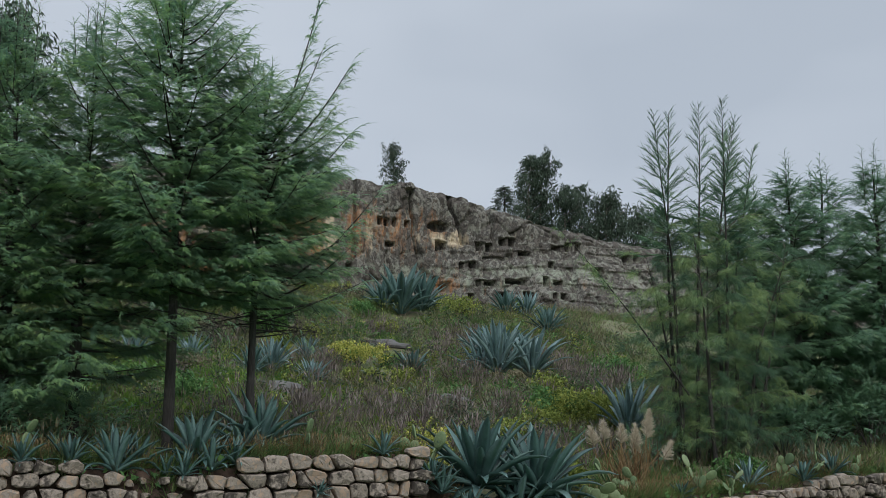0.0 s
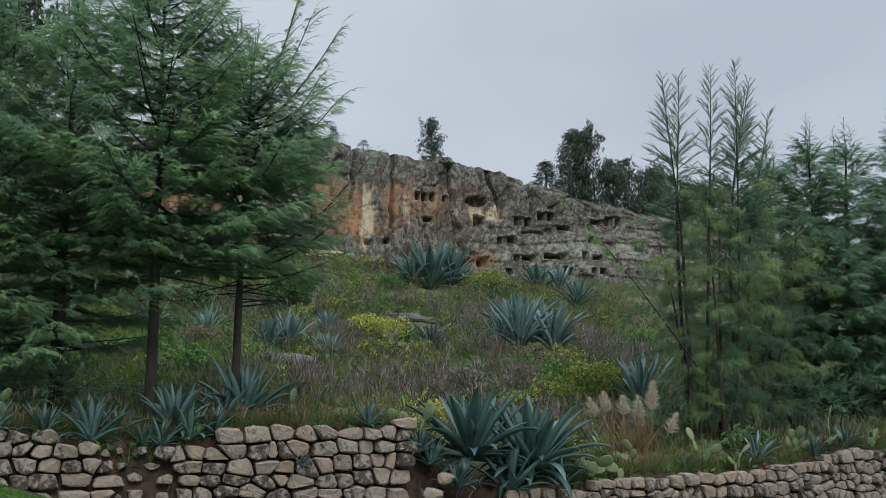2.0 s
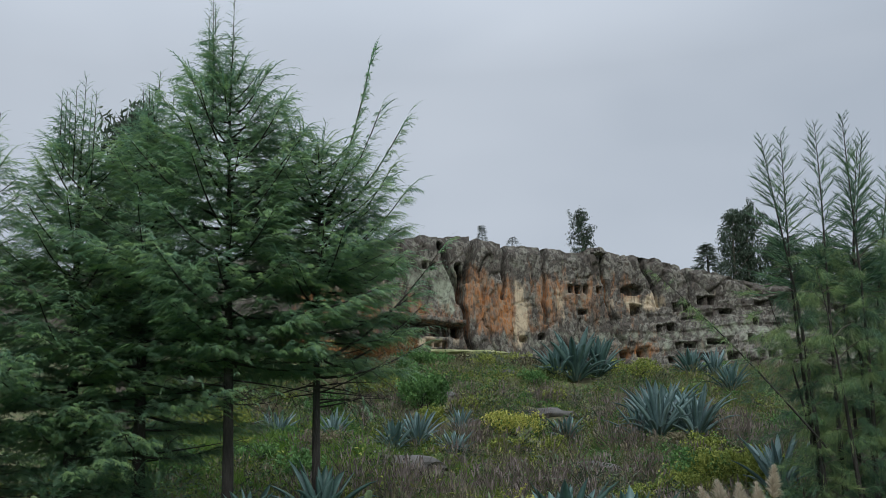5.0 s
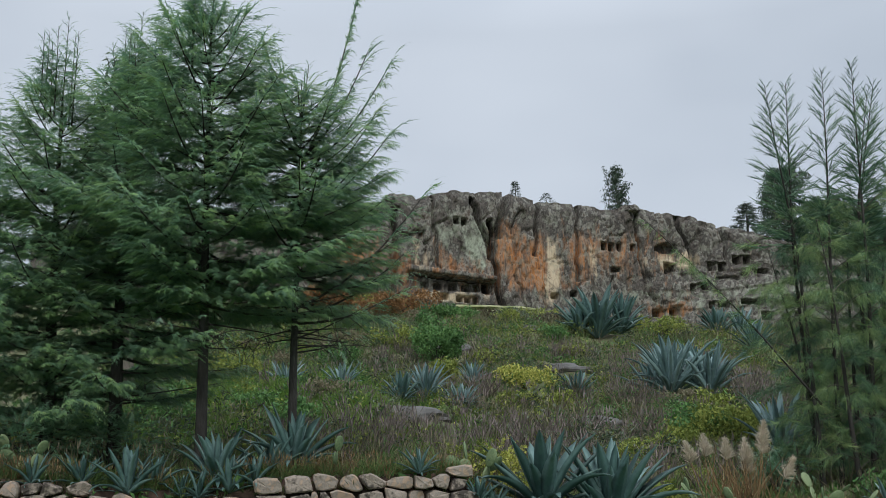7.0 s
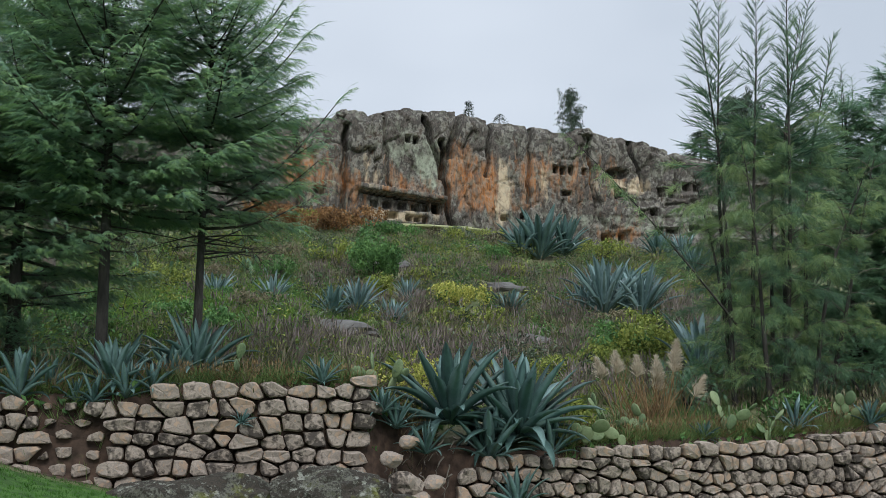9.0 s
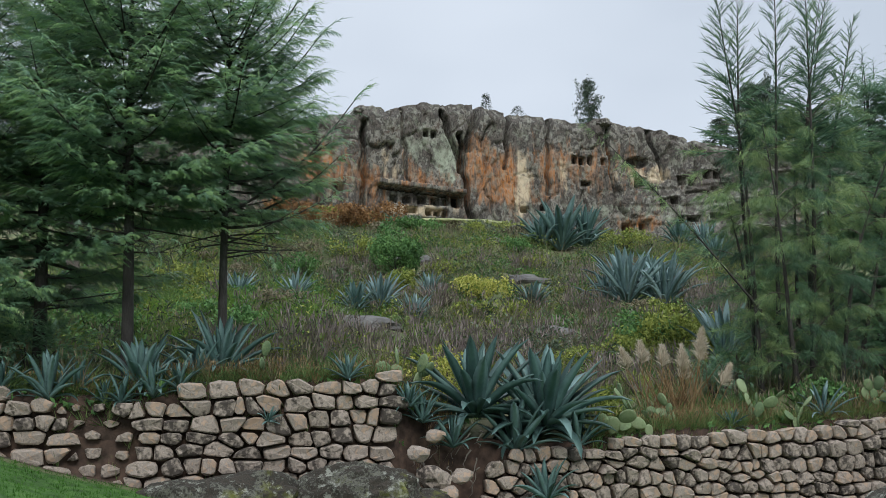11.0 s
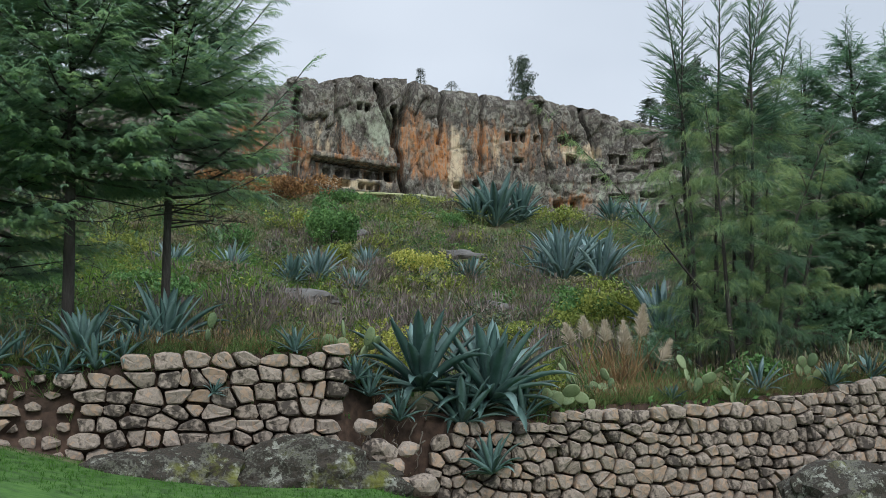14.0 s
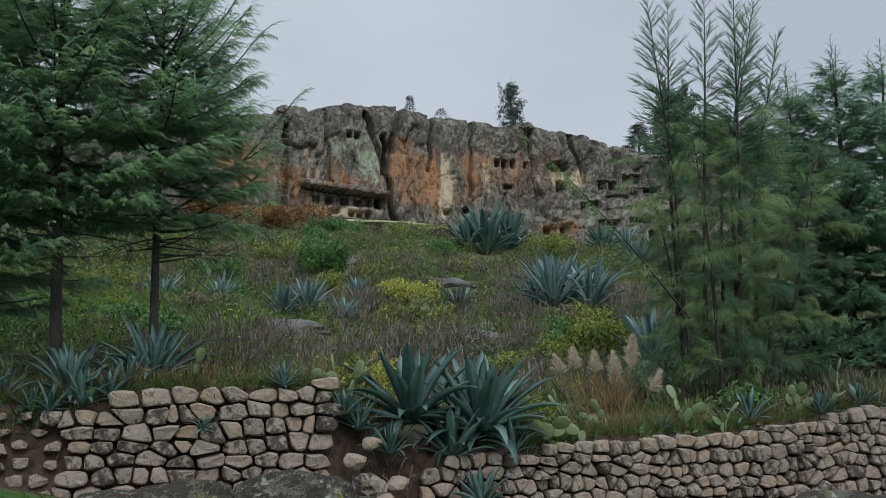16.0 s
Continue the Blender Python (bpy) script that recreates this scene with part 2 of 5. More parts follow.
M_AGAVE_PALE = ramp_mat("agave_pale_blue", [(0.08, 0.14, 0.135), (0.14, 0.225, 0.22), (0.22, 0.32, 0.31)], scale=3, rough=0.5, bump=0.1, obrand=0.45, spec=0.4)
M_PAD = ramp_mat("cactus_pad", [(0.10, 0.15, 0.075), (0.15, 0.21, 0.10), (0.20, 0.25, 0.13)], scale=6, rough=0.65, bump=0.3, bump_scale=40, obrand=0.5)
M_PLUME = ramp_mat("plume_buff", [(0.52, 0.44, 0.33), (0.66, 0.58, 0.46), (0.78, 0.71, 0.58)], scale=6, rough=0.95, bump=0, island=0.4, seethrough=0.5)
M_STRAW = ramp_mat("straw", [(0.15, 0.09, 0.045), (0.27, 0.18, 0.09), (0.36, 0.27, 0.15)], scale=3, rough=0.95, bump=0, island=0.5, seethrough=0.2)
M_DRY = ramp_mat("dry_grass", [(0.10, 0.11, 0.055), (0.18, 0.165, 0.095), (0.25, 0.21, 0.155), (0.15, 0.18, 0.075)], scale=0.5, rough=0.95, bump=0, island=0.35, seethrough=0.2)
M_GRASS = ramp_mat("green_grass", [(0.075, 0.135, 0.05), (0.13, 0.21, 0.075), (0.20, 0.28, 0.095), (0.26, 0.27, 0.125)], scale=0.45, rough=0.9, bump=0, island=0.3, seethrough=0.25)
M_LAWN = ramp_mat("lawn_green", [(0.035, 0.10, 0.015), (0.055, 0.15, 0.022), (0.08, 0.19, 0.03)], scale=1.5, rough=0.85, bump=0, island=0.4, seethrough=0.25)
M_LUSH = ramp_mat("lush_green", [(0.10, 0.20, 0.035), (0.16, 0.29, 0.05), (0.22, 0.34, 0.07)], scale=0.8, rough=0.85, bump=0, island=0.35, seethrough=0.3)
M_BUSH = ramp_mat("shrub_green", [(0.06, 0.13, 0.045), (0.09, 0.20, 0.062), (0.15, 0.27, 0.08)], scale=2, rough=0.8, bump=0, island=0.4, seethrough=0.2)
M_YBUSH = ramp_mat("yellow_blossom", [(0.22, 0.26, 0.05), (0.38, 0.40, 0.09), (0.52, 0.49, 0.14)], scale=3, rough=0.85, bump=0, island=0.5, seethrough=0.2)
M_OLIVE = ramp_mat("olive_shrub", [(0.11, 0.15, 0.035), (0.20, 0.25, 0.055), (0.32, 0.35, 0.085)], scale=2, rough=0.85, bump=0, island=0.5, seethrough=0.2)
M_BROWN = ramp_mat("russet_shrub", [(0.12, 0.07, 0.035), (0.22, 0.12, 0.05), (0.32, 0.17, 0.07)], scale=1.2, rough=0.9, bump=0, island=0.4, seethrough=0.15)

# ---- mesh helpers ----


def mesh_np(name, verts, tris, mat, smooth=False):
    """A mesh from arrays of corners and triangles or quads."""
    verts = np.asarray(verts, np.float32)
    tris = np.asarray(tris, np.int32)
    k = tris.shape[1]
    me = bpy.data.meshes.new(name)
    me.vertices.add(len(verts))
    me.vertices.foreach_set("co", verts.ravel())
    me.loops.add(tris.size)
    me.loops.foreach_set("vertex_index", tris.ravel())
    me.polygons.add(len(tris))
    me.polygons.foreach_set("loop_start", np.arange(0, tris.size, k, dtype=np.int32))
    me.polygons.foreach_set("loop_total", np.full(len(tris), k, np.int32))
    if smooth:
        me.polygons.foreach_set("use_smooth", np.ones(len(tris), bool))
    me.update(calc_edges=True)
    me.materials.append(mat)
    return me


def child(name, me, parent, m=None, label=""):
    ob = new(name, me)
    ob.parent = parent
    if m is not None:
        ob.matrix_basis = m
    return tagged(ob, label)


def thing(name, x, y, z, label, category, group="", kind="", me=None, turn=0.0):
    ob = new(name, me)
    ob.matrix_basis = pose(x, y, z, 0, 0, turn)
    return tagged(ob, label, category, group, kind)


def scatter(template, at, ahead, up, size):
    """Copies of a template (corners, faces; x along, z up) placed with their own axes, as one set of arrays."""
    tv, tf = template
    ahead = ahead / np.linalg.norm(ahead, axis=1, keepdims=True)
    side = np.cross(up, ahead)
    side /= np.linalg.norm(side, axis=1, keepdims=True) + 1e-9
    up2 = np.cross(ahead, side)
    basis = np.stack([ahead, side, up2], 1) * np.asarray(size)[:, None, None]
    v = np.einsum("vk,nkj->nvj", tv, basis) + at[:, None, :]
    f = tf[None] + (np.arange(len(at)) * len(tv))[:, None, None]
    return v.reshape(-1, 3), f.reshape(-1, tf.shape[1])


def tube(points, radii, sides=6):
    """Corners and quads of a round limb through points."""
    p = np.asarray(points, float)
    d = np.gradient(p, axis=0)
    d /= np.linalg.norm(d, axis=1, keepdims=True) + 1e-9
    ref = np.where(np.abs(d[:, 2:3]) > 0.9, np.array([[1.0, 0, 0]]), np.array([[0, 0, 1.0]]))
    a = np.cross(d, ref)
    a /= np.linalg.norm(a, axis=1, keepdims=True) + 1e-9
    b = np.cross(d, a)
    ang = np.linspace(0, 2 * np.pi, sides, endpoint=False)
    ring = np.cos(ang)[None, :, None] * a[:, None] + np.sin(ang)[None, :, None] * b[:, None]
    v = p[:, None] + ring * np.asarray(radii)[:, None, None]
    n = len(p)
    f = []
    for i in range(n - 1):
        for j in range(sides):
            k = (j + 1) % sides
            f.append((i * sides + j, i * sides + k, (i + 1) * sides + k, (i + 1) * sides + j))
    return v.reshape(-1, 3), np.array(f)


def joined(pieces):
    vs, fs, n = [], [], 0
    for v, f in pieces:
        vs.append(v)
        fs.append(f + n)
        n += len(v)
    return np.concatenate(vs), np.concatenate(fs)


def blade(w, bend, length=1.0, segs=2):
    """A ribbon along x that droops by bend, tapering to a tip."""
    v, f = [], []
    if segs == 1:
        return np.array([(0, 0, 0), (0.35 * length, w, -0.2 * bend), (length, 0, -bend), (0.35 * length, -w, -0.2 * bend)], float), np.array([(0, 1, 2), (0, 2, 3)])
    for i in range(segs):
        s = i / segs
        v += [(s * length, -w * (1 - 0.5 * s), -bend * s * s), (s * length, w * (1 - 0.5 * s), -bend * s * s)]
    v.append((length, 0, -bend))
    for i in range(segs - 1):
        a = 2 * i
        f += [(a, a + 1, a + 3), (a, a + 3, a + 2)]
    a = 2 * (segs - 1)
    f.append((a, a + 1, a + 2))
    return np.array(v, float), np.array(f)


def turned(vf, m):
    v, f = vf
    return v @ np.array(m.to_3x3()).T + np.array(m.translation), f


def frond(rng, twigs=8, width=0.4, nod=0.5):
    """An arched flat spray of scale-leaf twigs along x, its tip nodding."""
    spine = lambda s: 0.16 * s - nod * s ** 2.4
    pieces = [(np.array([(s, w * (1 - s) * 0.018, spine(s)) for s in (0, 0.55, 1.0) for w in (-1, 1)]), np.array([(0, 1, 3), (0, 3, 2), (2, 3, 4)]))]
    for i in range(twigs):
        s = 0.06 + 0.9 * i / twigs
        ln = width * (1 - s) ** 0.55 * rng.uniform(0.65, 1.15) + 0.06
        for sg in (-1, 1):
            pieces.append(turned((np.array([(0, -0.1, 0), (0.14, 0.1, 0), (1, 0, -0.28)]), np.array([(0, 1, 2)])), pose(s, 0, spine(s), rng.uniform(-22, 22), 8 + 35 * s * nod + rng.uniform(-12, 12), sg * rng.uniform(28, 52)) @ Matrix.Scale(ln, 4)))
    return joined(pieces)


def wisp(rng, twigs=9):
    """A long thin shoot along x with short sparse twigs and a hooked tip."""
    spine = lambda s: 0.22 * s - 0.42 * s ** 3
    st = np.linspace(0, 1, 7)
    v = np.array([(q, w * (1.15 - q) * 0.02, spine(q)) for q in st for w in (-1, 1)])
    f = np.array([t for i in range(6) for t in ((2 * i, 2 * i + 1, 2 * i + 3), (2 * i, 2 * i + 3, 2 * i + 2))])
    pieces = [(v, f)]
    for i in range(twigs):
        s = 0.05 + 0.85 * i / twigs
        ln = (0.25 - 0.16 * s) * rng.uniform(0.7, 1.3)
        pieces.append(turned((np.array([(0, -0.1, 0), (0.12, 0.1, 0), (1, 0, -0.3)]), np.array([(0, 1, 2)])), pose(s, 0, spine(s), rng.uniform(-30, 30), rng.uniform(-10, 30), (1 if i % 2 else -1) * rng.uniform(25, 50)) @ Matrix.Scale(ln, 4)))
    return joined(pieces)


def brush(rng, n=18):
    """A slim bundle of needle strands along x, bowed a little."""
    pieces = []
    for i in range(n):
        s = 0.72 * i / n
        pieces.append(turned(blade(0.011, rng.uniform(0.0, 0.16), rng.uniform(0.26, 0.42), 2), pose(s, 0, 0.05 * s - 0.12 * s * s, rng.uniform(0, 360), rng.uniform(-14, 14), rng.uniform(-15, 15))))
    return joined(pieces)


def curtain(rng, n=17):
    """Fine strands that hang together from one twig, x along the fall."""
    pieces = []
    for _ in range(n):
        pieces.append(turned(blade(0.009, rng.uniform(0.0, 0.35), rng.uniform(0.5, 1.15), 2), pose(rng.uniform(0, 0.3), rng.uniform(-0.1, 0.1), rng.uniform(-0.1, 0.1), rng.uniform(0, 360), rng.uniform(-26, 26), rng.uniform(-26, 26))))
    return joined(pieces)


def herb_clump(rng, n=34, w=0.036, tall=1.0):
    """A small leafy dome about one unit across: stems with leaves at several heights."""
    pieces = []
    for _ in range(n):
        a, r = rng.uniform(0, 360), 0.42 * rng.random() ** 0.5
        h = tall * rng.uniform(0.15, 0.75) * (1.15 - r)
        q = pose(0, 0, 0, 0, 0, a) @ pose(r, 0, h, rng.uniform(-40, 40), -rng.uniform(-10, 65), rng.uniform(-60, 60))
        ln = rng.uniform(0.13, 0.24)
        pieces.append(turned((np.array([(0, 0, 0), (0.45 * ln, w, 0.02), (ln, 0, -0.03), (0.45 * ln, -w, 0.02)]), np.array([(0, 1, 2), (0, 2, 3)])), q))
    return joined(pieces)


def leaf_cluster(rng, n=9, w=0.14, ln=0.5):
    pieces = []
    for _ in range(n):
        q = Euler((rng.uniform(0, 6.3), rng.uniform(-1.2, 1.2), rng.uniform(0, 6.3))).to_matrix().to_4x4()
        q.translation = (rng.uniform(-0.4, 0.4), rng.uniform(-0.4, 0.4), rng.uniform(-0.35, 0.35))
        v = np.array([(0, 0, 0), (0.5 * ln, w, 0.03), (ln, 0, 0), (0.5 * ln, -w, 0.03)])
        f = np.array([(0, 1, 2), (0, 2, 3)])
        pieces.append(turned((v, f), q))
    return joined(pieces)


def hanging_leaves(rng, n=10):
    pieces = []
    for _ in range(n):
        q = pose(rng.uniform(-0.5, 0.5), rng.uniform(-0.5, 0.5), rng.uniform(-0.3, 0.4), rng.uniform(0, 360), rng.uniform(20, 85), rng.uniform(0, 360))
        v = np.array([(0, 0, 0), (0.25, 0.07, 0.01), (0.62, 0, -0.02), (0.25, -0.07, 0.01)])
        pieces.append(turned((v, np.array([(0, 1, 2), (0, 2, 3)])), q))
    return joined(pieces)


def grass_tuft(rng, n=8, w=0.017, spread=42, head=False, segs=1):
    pieces = []
    for _ in range(n):
        q = pose(rng.uniform(-0.12, 0.12), rng.uniform(-0.12, 0.12), 0, 0, 0, rng.uniform(0, 360)) @ pose(0, 0, 0, 0, -rng.uniform(90 - spread, 92), 0)
        pieces.append(turned(blade(w, rng.uniform(0.05, 0.35), rng.uniform(0.6, 1.1), segs), q))
        if head:
            q2 = q @ pose(0.8, 0, -0.1, 0, rng.uniform(0, 20), 0)
            v = np.array([(0, 0, 0), (0.12, 0.018, 0), (0.28, 0, -0.02), (0.12, -0.018, 0)])
            pieces.append(turned((v, np.array([(0, 1, 2), (0, 2, 3)])), q2))
    return joined(pieces)


def smooth(a, b, x):
    t = np.clip((x - a) / (b - a), 0, 1)
    return t * t * (3 - 2 * t)


# ---- ground ----
WALL_Y = 12.5
FRONT_X = [-20, -4, -2.5, -1, 0, 1.5, 3, 4, 6, 9, 14, 40]
FRONT_Z = [1.6, 1.4, 1.25, 0.78, 0.55, 0.33, 0.27, -0.05, -0.22, -0.18, 0.0, 0.0]
TERR_X = [-20, -2.5, -0.6, 0.2, 2.75, 3.15, 3.7, 4.6, 6.5, 8.5, 10.6, 16, 40]
TERR_Z = [1.9, 1.8, 1.62, 1.78, 1.8, 1.45, 1.0, 0.92, 1.08, 1.14, 1.36, 1.6, 2.0]
RISE_Y = [12.6, 14, 18.5, 25, 28, 30.5, 37.5, 48, 57, 62, 72, 120, 400]
RISE_Z = [1.3, 1.45, 2.1, 3.25, 3.85, 4.5, 6.4, 7.8, 8.9, 9.5, 10.5, 14, 14]


def ground_z(x, y):
    """Height of the ground: lawn before the wall, terrace behind it, and the hill."""
    x, y = np.asarray(x, float), np.asarray(y, float)
    front = np.interp(x, FRONT_X, FRONT_Z)
    near = np.clip(0.32 - 0.09 * x, 0.1, 0.75)
    f = near + (front - near) * smooth(2, 10, y)
    hill = np.interp(y, RISE_Y, RISE_Z) + (np.interp(x, TERR_X, TERR_Z) - 1.3) * np.exp(-np.maximum(y - 12.6, 0) / 6)
    hill = hill + 0.22 * np.sin(x * 0.55 + 1.0) * np.sin(y * 0.33) * smooth(14, 22, y) + 0.9 * np.exp(-(((x - 6.5) / 3.5) ** 2 + ((y - 47) / 6) ** 2))
    hill = hill + smooth(6, -6, x) * smooth(25, 50, y) * 1.2 + smooth(19, 11, x) * smooth(40, 56, y) * 0.45
    wild = np.array(0.06 * np.sin(x * 3.1 + y * 1.7) + 0.05 * np.sin(x * 1.3 - y * 4.3))
    edge = WALL_Y + 0.12 + 0.25 * smooth(2.8, 3.2, x) * smooth(4.2, 3.8, x)
    return f + (hill + wild * smooth(12.8, 13.6, y) - f) * smooth(edge, edge + 0.13, y)


def axis_steps(*spans):
    out = []
    for a, b, s in spans:
        out += list(np.arange(a, b, s))
    return np.array(out + [spans[-1][1]])


gx = axis_steps((-2500, -300, 400), (-300, -40, 40), (-40, -6, 2), (-6, 16, 0.2), (16, 60, 1.0), (60, 300, 40), (300, 2500, 400))
gy = axis_steps((-2500, -200, 400), (-200, -20, 30), (-20, 8, 1.0), (8, 12.4, 0.25), (12.4, 13.4, 0.05), (13.4, 35, 0.3), (35, 75, 1.0), (75, 300, 25), (300, 2500, 400))
GX, GY = np.meshgrid(gx, gy)
GZ = ground_z(GX, GY)
nx, ny = len(gx), len(gy)
idx = np.arange(nx * ny).reshape(ny, nx)
quads = np.stack([idx[:-1, :-1], idx[:-1, 1:], idx[1:, 1:], idx[1:, :-1]], -1).reshape(-1, 4)
me = mesh_np("ground", np.stack([GX, GY, GZ], -1).reshape(-1, 3), quads, M_GROUND, True)
bank = smooth(2.6, 2.9, GX) * smooth(4.5, 4.1, GX) * smooth(11.9, 12.2, GY) * smooth(13.3, 13.0, GY)
soil = np.maximum(smooth(12.2, 12.5, GY) * smooth(13.0, 12.7, GY) * 1.2, 1.9 * bank)
lawn = smooth(12.3, 11.9, GY) * 1.4 * (1 - bank) + 0.75 * np.exp(-(((GX - 2.2) / 3.2) ** 2 + ((GY - 22) / 5) ** 2))
for nm, arr in (("soil", soil), ("lawn", lawn)):
    a = me.attributes.new(nm, "FLOAT", "POINT")
    a.data.foreach_set("value", arr.astype(np.float32).ravel())
tagged(new("ground", me), "hillside of earth and grass with a lawn below", "ground", kind="structure")

# ---- cliff ----
FACE_X = [-12, 4, 11, 16, 24, 28, 33, 40, 50, 60]
FACE_Y = [67, 64, 62.3, 62.6, 63.2, 62.2, 59.8, 57.5, 56.5, 57]
TOP_X = [-12, 4.3, 6.5, 8.9, 9.6, 10.3, 11, 11.6, 13, 16, 16.8, 18, 19, 21.4, 24, 25.1, 25.7, 26.9, 28.8, 30.4, 32, 34, 36, 38.2, 42, 46, 52, 60]
TOP_Z = [16.2, 17.1, 17.3, 17.5, 17.95, 18.0, 17.5, 17.9, 18.15, 18.35, 18.3, 18.15, 17.95, 17.85, 17.7, 17.95, 17.9, 17.45, 17.0, 16.4, 15.85, 15.25, 14.85, 14.3, 13.8, 13.3, 12.6, 11.5]
# niches: x, z, width, height, depth
NICHES = [
    (13.5, 16.3, 0.36, 0.44, 0.7), (13.98, 16.25, 0.36, 0.44, 0.7),
    (15.35, 12.1, 0.5, 0.62, 1.5), (11.5, 12.2, 0.45, 0.42, 0.45), (12.3, 12.17, 0.55, 0.42, 0.45), (13.2, 12.14, 0.55, 0.42, 0.45), (14.1, 12.1, 0.5, 0.42, 0.5), (14.75, 12.08, 0.4, 0.42, 0.5), (12.42, 11.42, 0.75, 0.32, 0.6), (13.5, 11.3, 0.4, 0.4, 0.7), (14.02, 11.28, 0.36, 0.4, 0.7), (14.48, 11.25, 0.36, 0.42, 0.7),
    (23.2, 15.05, 0.42, 0.5, 0.9), (23.8, 15.1, 0.42, 0.5, 0.9), (24.35, 15.1, 0.38, 0.55, 0.9), (25.2, 15.05, 0.4, 0.4, 0.6),
    (24.0, 13.6, 0.7, 0.3, 0.5), (27.1, 13.6, 0.4, 0.75, 0.8), (27.5, 13.65, 0.28, 0.5, 0.7), (29.65, 13.6, 0.5, 0.6, 0.9), (30.2, 13.55, 0.5, 0.55, 0.9),
    (31.1, 13.95, 0.55, 0.55, 0.9), (31.75, 13.97, 0.55, 0.55, 0.9), (28.4, 12.25, 0.42, 0.45, 0.8), (28.95, 12.28, 0.45, 0.45, 0.8),
    (34.6, 13.65, 0.7, 0.3, 0.6), (35.3, 13.7, 0.5, 0.6, 0.9), (35.9, 13.72, 0.4, 0.55, 0.9), (32.4, 13.15, 0.9, 0.3, 0.8), (33.9, 12.4, 0.4, 0.4, 0.6),
    (36.7, 11.9, 0.7, 0.6, 0.9), (38.9, 13.0, 0.5, 0.5, 0.8), (39.6, 13.05, 0.45, 0.5, 0.8), (40.9, 12.35, 0.4, 0.5, 0.8), (41.6, 12.35, 0.4, 0.5, 0.8), (42.3, 12.35, 0.4, 0.5, 0.8),
    (26.3, 10.75, 0.5, 0.45, 0.8), (27.2, 10.75, 0.5, 0.45, 0.8), (29.0, 11.0, 0.35, 0.4, 0.7), (29.7, 11.0, 0.9, 0.35, 0.8), (31.2, 11.1, 1.5, 0.35, 1.0), (33.0, 11.15, 0.4, 0.6, 0.8), (33.9, 11.1, 0.7, 0.3, 0.7),
    (28.5, 10.1, 0.4, 0.35, 0.6), (30.2, 10.15, 0.5, 0.4, 0.7), (31.6, 10.1, 0.8, 0.5, 0.9), (33.2, 10.15, 0.4, 0.35, 0.6), (33.9, 10.15, 0.4, 0.35, 0.6),
    (19.8, 11.75, 0.5, 0.35, 0.6), (21.0, 11.9, 0.5, 0.35, 0.6), (8.2, 12.9, 0.7, 0.5, 0.6),
]
# cracks: x at top, x at foot, width, depth, lowest and highest part of the face
CRACKS = [(15.7, 16.15, 0.28, 1.3, 10.5, 16.2), (17.0, 16.1, 0.35, 0.8, 15.5, 18.6), (19.0, 18.6, 0.25, 0.9, 14.5, 18.2), (9.75, 9.6, 0.26, 0.8, 12.0, 16.8), (14.6, 15.7, 0.3, 0.7, 14.2, 17.6), (21.6, 21.3, 0.22, 0.6, 13.0, 17.5), (28.0, 28.8, 0.22, 0.6, 14.0, 16.8), (6.8, 7.2, 0.3, 0.8, 12.0, 16.5), (12.0, 12.3, 0.18, 0.4, 12.8, 17.5), (30.6, 30.6, 0.2, 0.6, 13.8, 16.4), (25.5, 25.8, 0.2, 0.5, 13.0, 17.0)]


def blotch(x, z, cx, cz, rx, rz):
    return np.exp(-(((x - cx) / rx) ** 2 + ((z - cz) / rz) ** 2))


